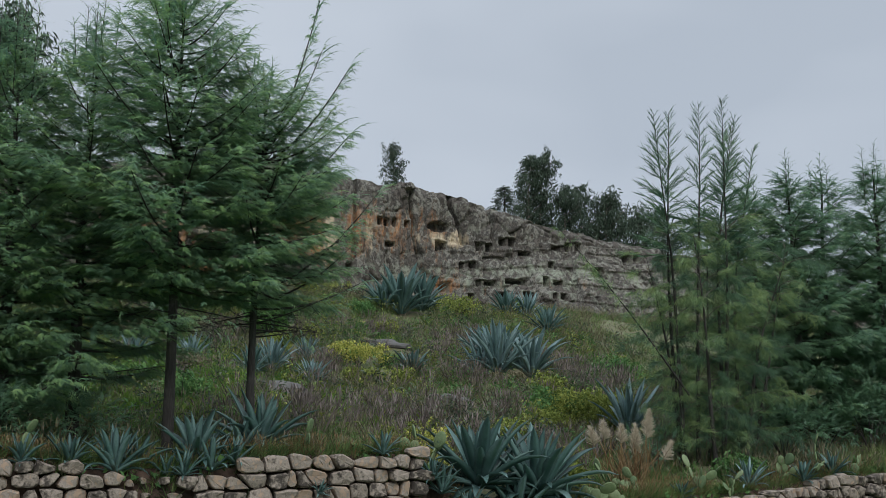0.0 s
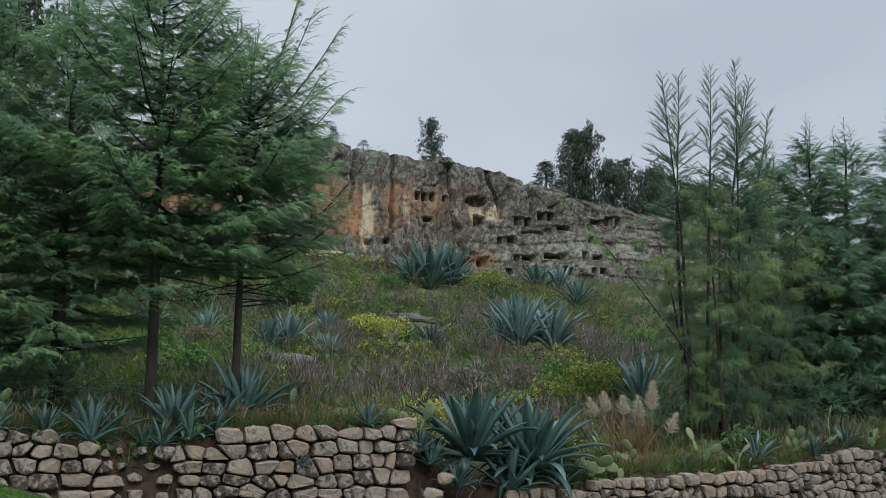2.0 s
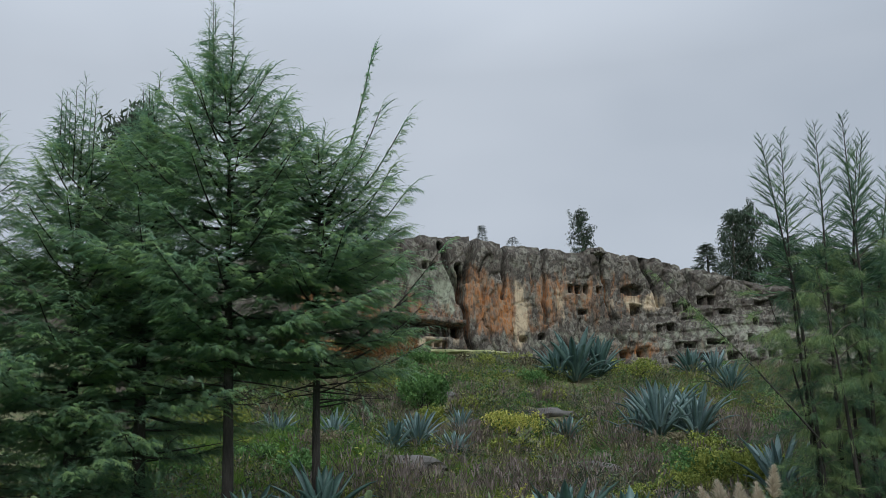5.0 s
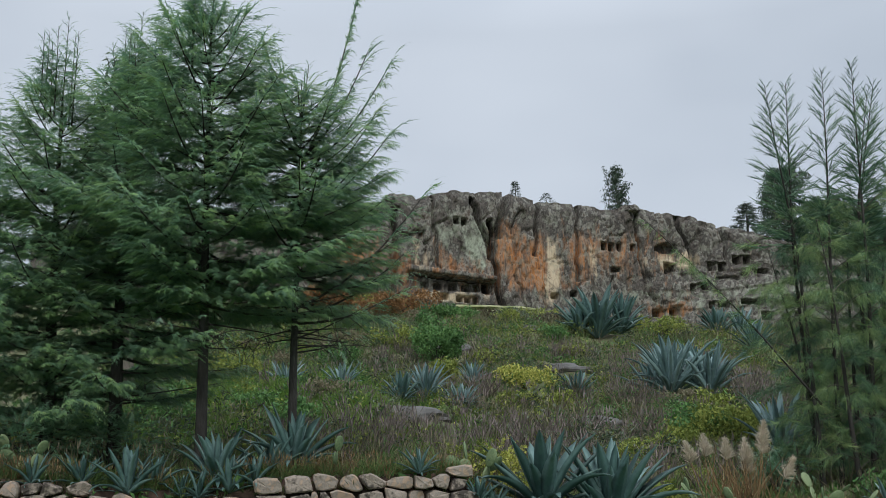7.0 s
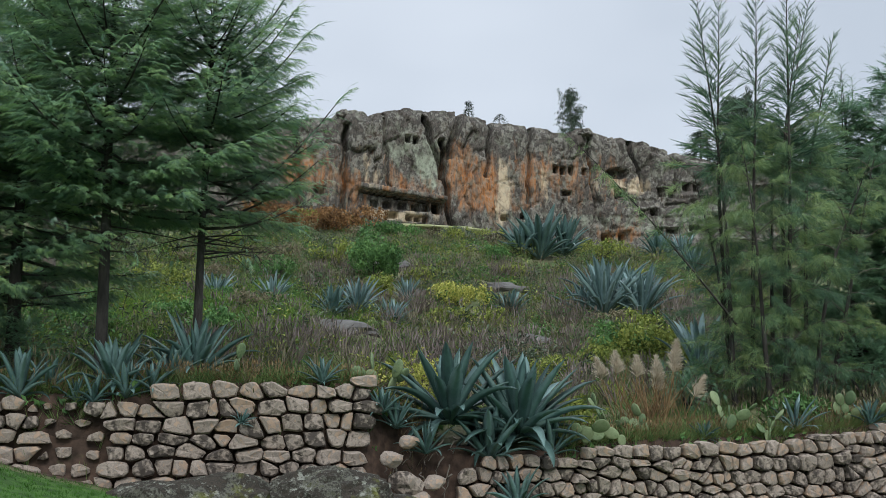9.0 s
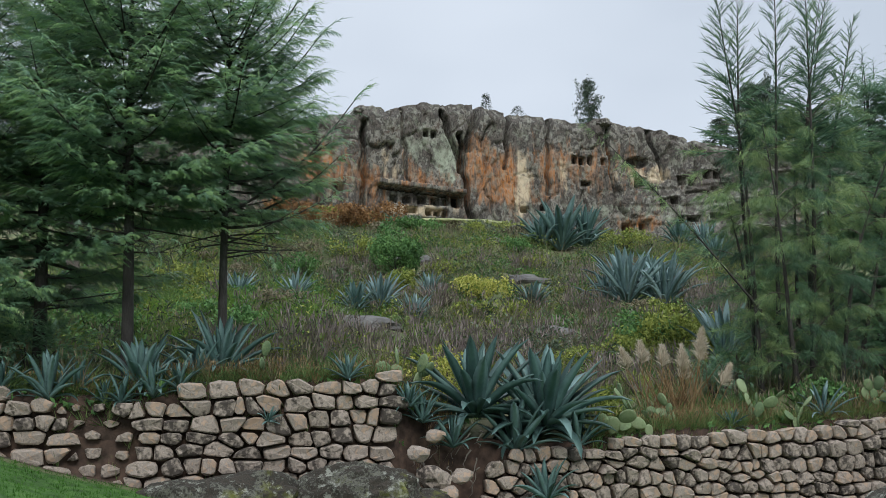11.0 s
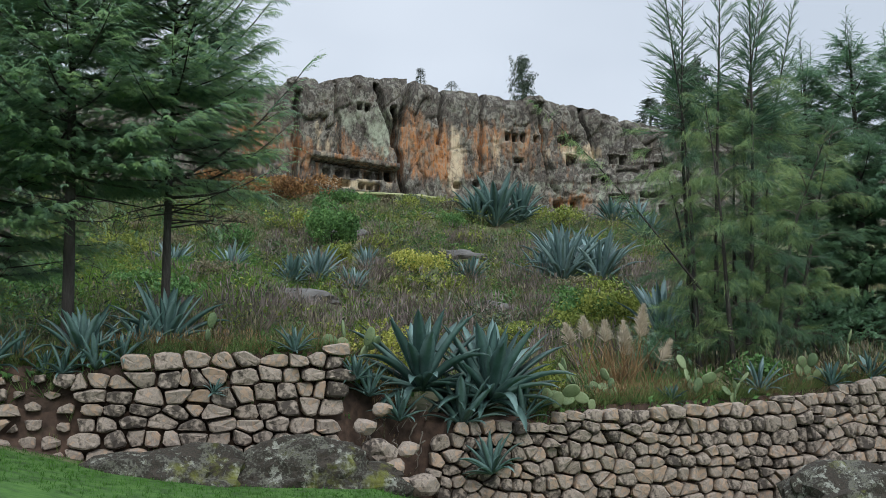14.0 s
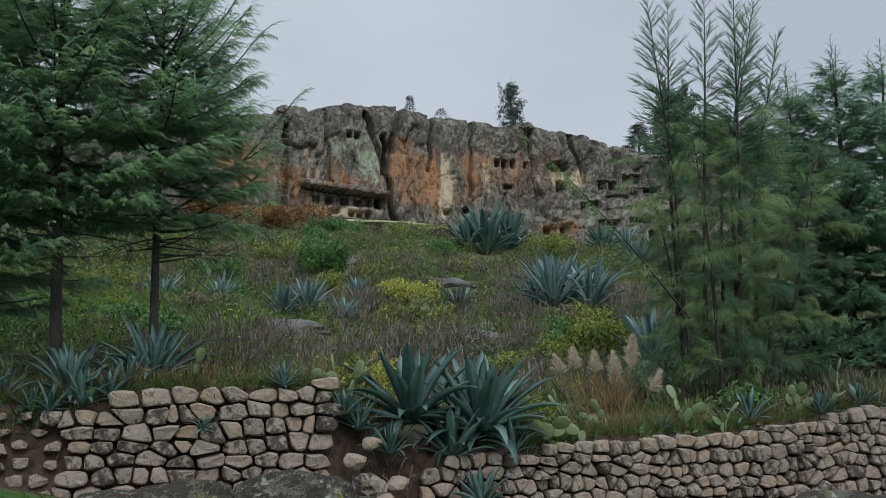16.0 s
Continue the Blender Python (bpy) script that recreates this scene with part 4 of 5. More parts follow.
def feather_tree():
    """The many-stemmed feathery tree on the terrace: slim plumes above, hanging curtains of strands below."""
    rng = random.Random(77)
    tree = thing("feathery_tree", 9.2, 14.3, 1.2, "many-stemmed feathery tree with thin drooping needle twigs", "tree")
    # foot x, foot y, joint x, tip x, tip height
    stems = ((-0.5, 0.0, -0.6, -0.98, 6.6), (-0.35, 0.2, -0.56, -0.6, 6.7), (-0.1, 0.0, -0.16, -0.06, 6.85), (0.25, -0.1, 0.4, 0.5, 7.0), (0.45, 0.2, 0.5, 1.08, 6.85), (0.75, 0.1, 0.85, 1.5, 6.3), (0.35, 0.0, 0.42, 0.86, 6.6),
             (0.6, -0.3, 1.1, 1.7, 4.2), (0.0, -0.4, -0.35, -0.6, 4.3), (1.1, 0.2, 1.7, 2.2, 4.4), (0.3, 0.4, 0.4, 0.5, 5.0), (-0.3, 0.3, -0.6, -0.95, 4.0))
    light, dark, plume = ([], [], []), ([], [], []), ([], [], [])
    for k, (bx, by, jx, tx, th) in enumerate(stems):
        u = np.linspace(0, 1, 11)
        line = np.stack([np.interp(u, [0, 0.6, 1], [bx, jx, tx]) + 0.035 * np.sin(5 * u + 2.1 * k), by + 0.1 * np.sin(3 * u + k), th * u], -1)
        line[1:-1] = (line[:-2] + 2 * line[1:-1] + line[2:]) / 4
        child("stem", mesh_np("stem", *tube(line, 0.042 * np.linspace(1.1, 0.1, 11), 7), M_BARK, True), tree)
        plumed = th > 6
        z = 4.0
        while plumed and z < th:
            s = (z - 4.0) / (th - 4.0)
            p0 = np.array([np.interp(z / th, u, line[:, c]) for c in range(3)])
            a = rng.choice((0.0, math.pi)) + rng.gauss(0, 0.75)
            ln = (0.6 * (1 - s) ** 0.7 + 0.17) * rng.uniform(0.7, 1.15)
            rise = 0.15 + 1.4 * s + rng.uniform(-0.2, 0.25)
            plume[0].append(p0)
            plume[1].append(unit((math.cos(a), math.sin(a), rise)))
            plume[2].append(ln)
            z += rng.uniform(0.025, 0.05)
        lim = min(th, 4.6)
        n = int(lim * 7.0)
        for i in range(n):
            zb = 0.5 + (lim - 0.5) * (i + rng.random()) / n
            p0 = np.array([np.interp(zb / th, u, line[:, c]) for c in range(3)])
            az = i * 137.5 + rng.uniform(-30, 30)
            ln = rng.choice((0.3, 0.5, 0.75, 1.05)) * rng.uniform(0.85, 1.15) * (0.6 if bx < -0.3 and zb < 2.4 else 1.35 if bx > 0.1 else 1.0) * (1.0 if zb < 3.2 else 0.62)
            d = np.array([math.cos(radians(az)), math.sin(radians(az)), 0])
            w = np.linspace(0, 1, 6)
            br = p0 + d * ln * 0.85 * w[:, None] + np.array([0, 0, 1.0]) * (ln * (rng.uniform(0.6, 1.1) * w - 0.75 * w * w))[:, None]
            child("branch", mesh_np("branch", *tube(br, 0.009 * np.linspace(1, 0.25, 6), 4), M_BARK2, True), tree)
            # about a third of the branches, at random, take the darker green
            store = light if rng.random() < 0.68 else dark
            fall = rng.uniform(-0.15, 1.0)
            for j in range(int(ln * 17) + 4):
                a = rng.uniform(0.3, 1.0)
                store[0].append(np.array([np.interp(a, w, br[:, c]) for c in range(3)]) + np.array([rng.gauss(0, 0.05), rng.gauss(0, 0.05), 0]))
                store[1].append(unit(d * rng.uniform(0.2, 0.9) + np.array([rng.uniform(-0.45, 0.45), rng.uniform(-0.45, 0.45), -fall + rng.uniform(-0.3, 0.3)])))
                store[2].append(rng.uniform(0.14, 0.31))
    # one long thin bough that leans out, lightly clothed
    w = np.linspace(0, 1, 9)
    br = np.stack([-0.6 - 2.75 * w, -0.3 - 0.1 * w, 1.5 + 2.72 * w + 0.12 * np.sin(3 * w)], -1)
    child("branch", mesh_np("branch", *tube(br, 0.02 * np.linspace(1, 0.2, 9), 5), M_BARK, True), tree)
    for j in range(60):
        a = rng.uniform(0.15, 1) ** 0.8
        q = np.array([np.interp(a, w, br[:, c]) for c in range(3)])
        light[0].append(q)
        light[1].append(unit((-0.6 + rng.uniform(-0.5, 0.9), rng.uniform(-0.6, 0.6), rng.uniform(-0.9, 0.3))))
        light[2].append(rng.uniform(0.22, 0.4) * (1.15 - 0.6 * a))
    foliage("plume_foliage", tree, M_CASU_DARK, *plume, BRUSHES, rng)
    foliage("hanging_foliage", tree, M_CASU, *light, CURTAINS, rng)
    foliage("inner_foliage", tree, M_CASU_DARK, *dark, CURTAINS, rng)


feather_tree()


def broad_tree(x, y, z, height, radius, seed, label, crown0=0.2, count=420, size=0.8, name="eucalyptus_tree", cone=0.6, mat=None):
    """Eucalyptus: slim trunk, rising limbs and clumps of hanging leaves with gaps."""
    rng = random.Random(seed)
    tree = thing(name, x, y, z, label, "tree", "trees on the skyline")
    line = trunk_line(rng, height * 0.95, (rng.uniform(-0.2, 0.2), 0), 0.12 * height / 6)
    child("trunk", mesh_np("trunk", *tube(line, 0.02 * height * np.linspace(1, 0.1, len(line)), 7), M_BARK2, True), tree)
    pts, dirs, sizes = [], [], []
    n = 22
    for i in range(n):
        s = crown0 + (1 - crown0) * (i + rng.random()) / n
        p0 = np.array([np.interp(s, np.linspace(0, 1, len(line)), line[:, k]) for k in range(3)])
        r = (s - crown0) / (1 - crown0)
        ln = radius * (min(1, 0.5 + 2 * r) * (1 - r ** 2) ** cone + 0.12) * rng.uniform(0.6, 1.2)
        az = i * 137.5 + rng.uniform(-30, 30)
        d = np.array([math.cos(radians(az)), math.sin(radians(az)), rng.uniform(0.3, 1.1)])
        w = np.linspace(0, 1, 5)
        br = p0 + d * ln * w[:, None]
        child("limb", mesh_np("limb", *tube(br, 0.006 * height * np.linspace(1, 0.2, 5), 4), M_BARK2, True), tree)
        m = count // n
        for j in range(m):
            a = rng.uniform(0.25, 1.05)
            q = p0 + d * ln * a - np.array([0, 0, rng.random() * ln * 0.6])
            pts.append(q + np.array([rng.gauss(0, 0.13 * radius), rng.gauss(0, 0.13 * radius), rng.gauss(0, 0.16 * radius)]))
            dirs.append(unit((rng.uniform(-1, 1), rng.uniform(-1, 1), rng.uniform(-0.6, 0.6))))
            sizes.append(size * rng.uniform(0.6, 1.2))
    foliage("crown", tree, mat or M_EUC, pts, dirs, sizes, HANGING, rng)
    return tree


EUC = "slender dark eucalyptus on the ridge behind the cliff"
broad_tree(25.0, 64.6, 17.1, 3.9, 0.95, 3, "young eucalyptus on the cliff's crest", 0.05, 360, 0.36)
broad_tree(44.8, 80, 17.5, 8.4, 1.6, 5, EUC, 0.12, 430, 0.7)
broad_tree(46.3, 80.5, 17.5, 9.1, 1.7, 6, EUC, 0.12, 430, 0.7)
broad_tree(48.6, 80, 16.5, 6.6, 2.0, 8, EUC, 0.08, 430, 0.75)
broad_tree(51.1, 81, 16, 7.9, 2.0, 9, EUC, 0.1, 400, 0.75)
broad_tree(53.2, 80, 15.5, 8.0, 2.0, 12, EUC, 0.1, 400, 0.75)
broad_tree(55.2, 82, 15, 8.0, 2.2, 14, EUC, 0.1, 400, 0.75)
broad_tree(58, 82, 14.5, 8.0, 2.4, 15, EUC, 0.1, 400, 0.75)
broad_tree(61.5, 83, 14, 8.6, 2.4, 16, EUC, 0.1, 400, 0.75)
broad_tree(-2.2, 23.5, 3.0, 8.3, 1.5, 18, "tall dark broad-leaved tree behind the cypresses", 0.3, 900, 0.4)


def ridge_conifer(x, y, z, h, r, seed, label):
    rng = random.Random(seed)
    tree = thing("small_conifer", x, y, z, label, "tree", "trees on the skyline")
    child("trunk", mesh_np("trunk", *tube(trunk_line(rng, h, (0, 0), 0.02), 0.035 * h * np.linspace(1, 0.1, 9), 6), M_BARK, True), tree)
    pts, dirs, sizes = [], [], []
    for i in range(int(260 + h * 60)):
        s = rng.random() ** 0.8
        az = rng.uniform(0, 6.28)
        rr = r * (1 - s) * rng.uniform(0.3, 1.1) + 0.05
        pts.append((rr * math.cos(az), rr * math.sin(az), 0.12 * h + s * h * 0.88))
        dirs.append(unit((math.cos(az), math.sin(az), rng.uniform(-0.1, 0.5))))
        sizes.append((0.06 + 0.115 * h) * rng.uniform(0.6, 1.1))
    foliage("crown", tree, M_EUC, pts, dirs, sizes, FRONDS, rng)


ridge_conifer(41.2, 78, 15.5, 6.6, 2.4, 61, "small dark conifer behind the cliff's shoulder")
ridge_conifer(17.9, 64.5, 18.0, 1.5, 0.3, 62, "tiny conifer on the cliff's crest")
ridge_conifer(20.0, 64.5, 17.6, 1.2, 0.8, 63, "low dark bush on the cliff's crest")

# ---- succulents ----


def leaf_mesh(name, curl, mat, width=0.082, segs=8):
    """A channelled agave leaf, one metre long, rising from the origin and leaning to +x."""
    v, f = [], []
    ang, px, pz = 0.0, 0.0, 0.0
    for i in range(segs + 1):
        s = i / segs
        w = width * (0.62 + 1.2 * s - 1.05 * s * s) * (1 - s ** 5) ** 0.8 * (1.0 if s < 0.99 else 0.0)
        t = 0.035 * (1 - s) + 0.004
        ang = curl * s * s
        nx_, nz_ = math.cos(ang), -math.sin(ang)
        ch = 0.45 * w
        v += [(px - nx_ * ch, -w, pz - nz_ * ch), (px, 0, pz), (px - nx_ * ch, w, pz - nz_ * ch), (px + nx_ * t, 0, pz + nz_ * t)]
        px += math.sin(ang) / segs
        pz += math.cos(ang) / segs
    for i in range(segs):
        a, b = 4 * i, 4 * i + 4
        f += [(a, a + 1, b + 1, b), (a + 1, a + 2, b + 2, b + 1), (a + 2, a + 3, b + 3, b + 2), (a + 3, a, b, b + 3)]
    return mesh_np(name, v, np.array(f), mat, True)


LEAVES = {m.name: [leaf_mesh("leaf", c, m, wd) for c in (0.12, 0.45, 0.9, 1.5)] for m, wd in ((M_AGAVE, 0.08), (M_AGAVE_PALE, 0.062))}


def agave(x, y, z, size, leaves, seed, label="blue-green agave rosette with pointed leaves", mat=None, tilt=(0, 0), flat=1.0):
    rng = random.Random(seed)
    ob = new("agave")
    ob.matrix_basis = pose(x, y, z, tilt[0], tilt[1], rng.uniform(0, 360))
    tagged(ob, label, "agave", "agaves")
    kinds = LEAVES[(mat or M_AGAVE).name]
    for i in range(leaves):
        r = (i + 0.5) / leaves
        lean = (6 + 72 * r ** 0.85 * flat) + rng.uniform(-7, 7)
        ln = size * (0.72 + 0.35 * math.sin(3.1 * min(1, r + 0.12))) * rng.uniform(0.82, 1.1)
        k = kinds[min(3, int(r * 3.2 * rng.uniform(0.5, 1.35)))]
        m = pose(0, 0, 0.02 * size, 0, 0, i * 137.5 + rng.uniform(-9, 9)) @ pose(0.05 * size * r, 0, 0, 0, lean, rng.uniform(-8, 8))
        lf = child("leaf", k, ob, m @ Matrix.Diagonal((ln, ln * rng.uniform(0.85, 1.15), ln, 1)))
    return ob


G = lambda x, y: float(ground_z(x, y))
agave(3.97, 13.1, 1.3, 1.12, 54, 1, "large blue-green agave leaning over the broken wall", flat=1.25)
agave(4.86, 12.95, 1.15, 1.12, 56, 2, "large blue-green agave leaning over the broken wall", flat=1.25)
agave(4.4, 12.75, 0.85, 0.75, 26, 3)
agave(5.25, 12.8, 0.9, 0.6, 24, 4)
agave(4.66, 12.28, 0.3, 0.55, 26, 5, "small agave growing out of the stone wall's end", tilt=(18, 0))
agave(3.2, 12.75, 1.25, 0.42, 20, 6, "small agave on the earth bank")
agave(3.0, 12.62, 1.45, 0.36, 18, 61, "small agave on the earth bank")
agave(3.55, 12.6, 0.95, 0.45, 20, 62, "small agave on the earth bank")
agave(0.75, 13.35, 1.85, 0.85, 28, 7, "agave at the foot of the slim cypress")
agave(-0.2, 13.0, 1.7, 0.72, 28, 8)
agave(-0.05, 12.75, 1.6, 0.5, 20, 9)
agave(-1.22, 12.75, 1.6, 0.6, 28, 10, "agave rosette on top of the stone wall")
agave(-0.6, 12.75, 1.55, 0.35, 16, 12)
for x, y, z, sz, sd in ((-0.95, 12.95, 1.65, 0.5, 71), (-0.4, 12.68, 1.55, 0.38, 72), (0.25, 12.72, 1.7, 0.4, 73), (-1.75, 12.8, 1.7, 0.45, 74), (-2.3, 12.75, 1.72, 0.4, 75), (0.45, 13.1, 1.8, 0.55, 76), (7.4, 12.8, 1.1, 0.3, 77), (9.9, 12.75, 1.3, 0.38, 78), (10.6, 12.8, 1.38, 0.45, 79)):
    agave(x, y, z, sz, 22, sd, "small agave among weeds on the wall top", flat=1.15)
agave(2.25, 12.62, 1.8, 0.36, 18, 13, "small agave sprouting from the wall top")
agave(1.27, 12.42, 1.32, 0.2, 14, 14, "tiny agave in a wall joint", tilt=(35, 0))
agave(8.8, 12.85, 1.22, 0.5, 22, 15, "small agave on the wall's top", M_AGAVE_PALE)
agave(9.62, 17.2, G(9.62, 17.2), 1.2, 24, 16, "tall pale agave with upright leaves", M_AGAVE_PALE, flat=0.6)
agave(11.05, 25.2, G(11.05, 25.2), 1.55, 46, 17, "wide pale blue agave clump on the slope", M_AGAVE_PALE, flat=0.75)
agave(12.0, 25.0, G(12.0, 25), 1.4, 40, 18, "wide pale blue agave clump on the slope", M_AGAVE_PALE, flat=0.75)
agave(10.7, 25.6, G(10.7, 25.6), 1.0, 30, 19, "wide pale blue agave clump on the slope", M_AGAVE_PALE)
for x, y, s, sd in ((12.5, 29.0, 1.2, 20), (13.4, 29.2, 1.25, 21), (14.2, 29.5, 1.0, 22), (13.5, 37.4, 1.9, 24), (14.5, 37.6, 1.5, 27), (12.8, 37.5, 1.4, 30), (4.8, 26, 1.0, 26), (4.1, 25.5, 0.8, 27), (2.7, 26, 0.8, 28), (1.3, 26, 0.8, 29), (8.8, 26, 0.8, 30), (17.5, 33, 1.1, 33), (5.4, 24.5, 0.7, 34), (6.6, 28.5, 0.7, 35), (18.6, 38, 1.2, 36), (19.6, 38, 1.2, 37)):
    agave(x, y, G(x, y), s, 34, sd, "pale blue-green agave in dry grass on the slope", M_AGAVE_PALE if sd % 3 else M_AGAVE, flat=0.72)


def pad_mesh():
    bm = bmesh.new()
    bmesh.ops.create_uvsphere(bm, u_segments=14, v_segments=8, radius=0.5)
    for v in bm.verts:
        v.co.y *= 0.16 + 0.05 * noise.noise(v.co * 3)
        v.co.x *= 0.62 + 0.22 * (v.co.z + 0.5)
        v.co.z += 0.48
    me = bpy.data.meshes.new("pad")
    bm.to_mesh(me)
    bm.free()
    for p in me.polygons:
        p.use_smooth = True
    me.materials.append(M_PAD)
    return me


PAD = pad_mesh()


def cactus(x, y, z, pads, size, seed):
    rng = random.Random(seed)
    ob = thing("prickly_pear", x, y, z, "green prickly pear cactus with flat oval pads", "cactus", "prickly pears")
    tips = [pose(rng.uniform(-0.2, 0.2) * size * 2, rng.uniform(-0.1, 0.1), -0.03, 0, rng.uniform(-25, 25), rng.uniform(0, 180)) for _ in range(max(2, pads // 4))]
    for i in range(pads):
        base = tips.pop(rng.randrange(len(tips))) if len(tips) > 1 else tips[0]
        s = size * rng.uniform(0.75, 1.15)
        m = base @ pose(0, 0, 0, rng.uniform(-15, 15), rng.uniform(-10, 10), rng.uniform(-30, 30))
        child("pad", PAD, ob, m @ Matrix.Scale(s, 4))
        for a in (-42, 30):
            tips.append(m @ pose(0.22 * s * (1 if a > 0 else -1), 0, 0.86 * s, 0, a + rng.uniform(-18, 18), rng.uniform(-50, 50)))


for x, y, z, n, s, sd in ((3.1, 12.85, 1.5, 4, 0.24, 1), (2.9, 13.0, 1.8, 3, 0.24, 2), (5.62, 12.75, 1.1, 3, 0.24, 3), (6.2, 12.7, 1.05, 9, 0.2, 4), (6.6, 12.75, 1.05, 9, 0.19, 5), (7.85, 12.8, 1.12, 10, 0.2, 6), (8.3, 12.75, 1.12, 6, 0.19, 7), (10.2, 12.8, 1.3, 9, 0.23, 8), (9.6, 12.9, 1.3, 7, 0.2, 9), (1.2, 12.85, 1.8, 4, 0.2, 10), (-2.2, 12.8, 1.75, 8, 0.22, 11), (11.2, 12.8, 1.4, 10, 0.24, 12)):
    cactus(x, y, z, n, s, sd)


def pampas(x, y, seed):
    rng = random.Random(seed)
    z = G(x, y)
    ob = thing("pampas_grass", x, y, z, "clump of pampas grass with buff feathery plumes", "grass clump")
    n = 170
    at = np.array([(rng.gauss(0, 0.22), rng.gauss(0, 0.12), 0) for _ in range(n)])
    dr = np.array([unit((rng.gauss(0, 0.4), rng.gauss(0, 0.4), 1)) for _ in range(n)])
    v, f = scatter(blade(0.010, 0.3, 1.0, 3), at, dr, np.array([(rng.uniform(-1, 1), rng.uniform(-1, 1), 0.2) for _ in range(n)]), np.array([rng.uniform(0.4, 0.9) for _ in range(n)]))
    child("leaves", mesh_np("leaves", v, f, M_STRAW), ob)
    for dx, tip, lean in ((-0.55, 1.0, -22), (-0.4, 1.06, -10), (-0.2, 1.0, -6), (0.12, 1.0, -5), (0.32, 1.25, 5), (0.42, 1.12, -3), (0.5, 0.82, 24), (0.22, 0.85, -12)):
        ln = 0.34 if dx > 0 else 0.3
        top = tip - 0.65 * ln - 0.08
        m = pose(dx, rng.uniform(-0.15, 0.15), 0, 0, lean, 0)
        st = child("stalk", mesh_np("stalk", *tube([(0, 0, 0), (0.01, 0, top * 0.5), (0.02, 0, top)], [0.008, 0.007, 0.004], 5), M_STRAW, True), ob, m)
        k = 330
        s = np.array([rng.random() for _ in range(k)])
        at = np.stack([0.02 + 0.02 * s, 0 * s, top - ln * 0.35 + ln * s], -1)
        dr = np.array([unit((rng.gauss(0.45, 0.45), rng.gauss(0, 0.45), 0.8)) for _ in range(k)])
        v, f = scatter(blade(0.045, 0.4, 1.0, 1), at, dr, np.array([(rng.uniform(-1, 1), rng.uniform(-1, 1), 0.3) for _ in range(k)]), 0.15 * (1.15 - s * 0.75))
        child("plume", mesh_np("plume", v, f, M_PLUME), st, None, "buff feathery plume")


pampas(6.95, 13.5, 3)


def bush(x, y, rx, rz, seed, mat, label, count=260, size=0.16, name="shrub", templates=None, ry=None):
    """A shrub: twigs from one foot and many leaf clumps in an uneven dome."""
    rng = random.Random(seed)
    z = G(x, y)
    ob = thing(name, x, y, z - 0.03, label, "shrub", "shrubs on the hillside")
    lobes = [(rng.uniform(-0.6, 0.6), rng.uniform(-0.6, 0.6), rng.uniform(0.35, 0.75), rng.uniform(0.35, 0.6)) for _ in range(7)]
    twigs, pts, dirs, sizes = [], [], [], []
    for a, b, c, _ in lobes:
        twigs.append(tube(np.array([(0, 0, 0), (a * rx * 0.5, b * rx * 0.4, c * rz * 0.6), (a * rx, b * rx * 0.8, c * rz)]), [0.02, 0.014, 0.006], 4))
    for _ in range(count):
        a, b, c, r = rng.choice(lobes)
        d = unit((rng.gauss(0, 1), rng.gauss(0, 1), rng.gauss(0.25, 0.9)))
        q = np.array([a, b, c]) + d * r * rng.uniform(0.6, 1.08)
        q[2] = max(q[2], 0.04)
        pts.append(q * np.array([rx, ry or rx, rz]))
        dirs.append(unit(d + np.array([rng.uniform(-0.6, 0.6), rng.uniform(-0.6, 0.6), rng.uniform(-0.2, 0.6)])))
        sizes.append(size * rng.uniform(0.6, 1.25))
    child("woody_stem", mesh_np("woody_stem", *joined(twigs), M_BARK, True), ob)
    foliage("leaves", ob, mat, pts, dirs, sizes, templates or CLUSTERS, rng)
    return ob


bush(8.0, 28.0, 0.9, 0.6, 1, M_YBUSH, "spreading shrub covered in yellow blossom", 500, 0.16)
bush(6.0, 30.5, 0.9, 1.15, 2, M_BUSH, "rounded bright green shrub on the slope", 700, 0.2)
bush(9.2, 18.8, 1.25, 0.75, 3, M_OLIVE, "yellow-green leafy shrub between agaves", 620, 0.16)
bush(10.1, 18.4, 0.9, 0.7, 33, M_OLIVE, "yellow-green leafy shrub between agaves", 520, 0.15)
bush(8.2, 18.0, 0.7, 0.55, 34, M_OLIVE, "yellow-green leafy shrub between agaves", 380, 0.14)
bush(8.6, 18.6, 0.6, 0.7, 4, M_BUSH, "green leafy shrub between agaves", 320, 0.16)
bush(3.7, 14.5, 0.6, 0.9, 5, M_YBUSH, "wispy shrub with small yellow flowers above the wall", 460, 0.095)
bush(3.3, 14.3, 0.4, 0.7, 6, M_OLIVE, "wispy yellow-green shrub above the wall", 240, 0.1)
bush(6.9, 44.5, 1.9, 0.9, 7, M_BROWN, "russet dry shrub below the cliff", 700, 0.25)
bush(9.6, 45, 1.7, 0.5, 8, M_BUSH, "dark green shrub below the cliff", 600, 0.25)
bush(4.4, 45, 1.6, 1.0, 9, M_BROWN, "russet dry shrub below the cliff", 600, 0.25)
for i, (x, y, r, h) in enumerate(((10.6, 46.2, 1.3, 0.55), (12.2, 45.6, 1.3, 0.6), (13.6, 45.2, 1.2, 0.55), (9.0, 46.6, 1.2, 0.6), (14.9, 44.6, 1.0, 0.45))):
    bush(x, y, r, h, 160 + i, M_SAGE if i % 2 else M_SCRUB, "dark tangled scrub on the bank below the cliff", 420, 0.22)
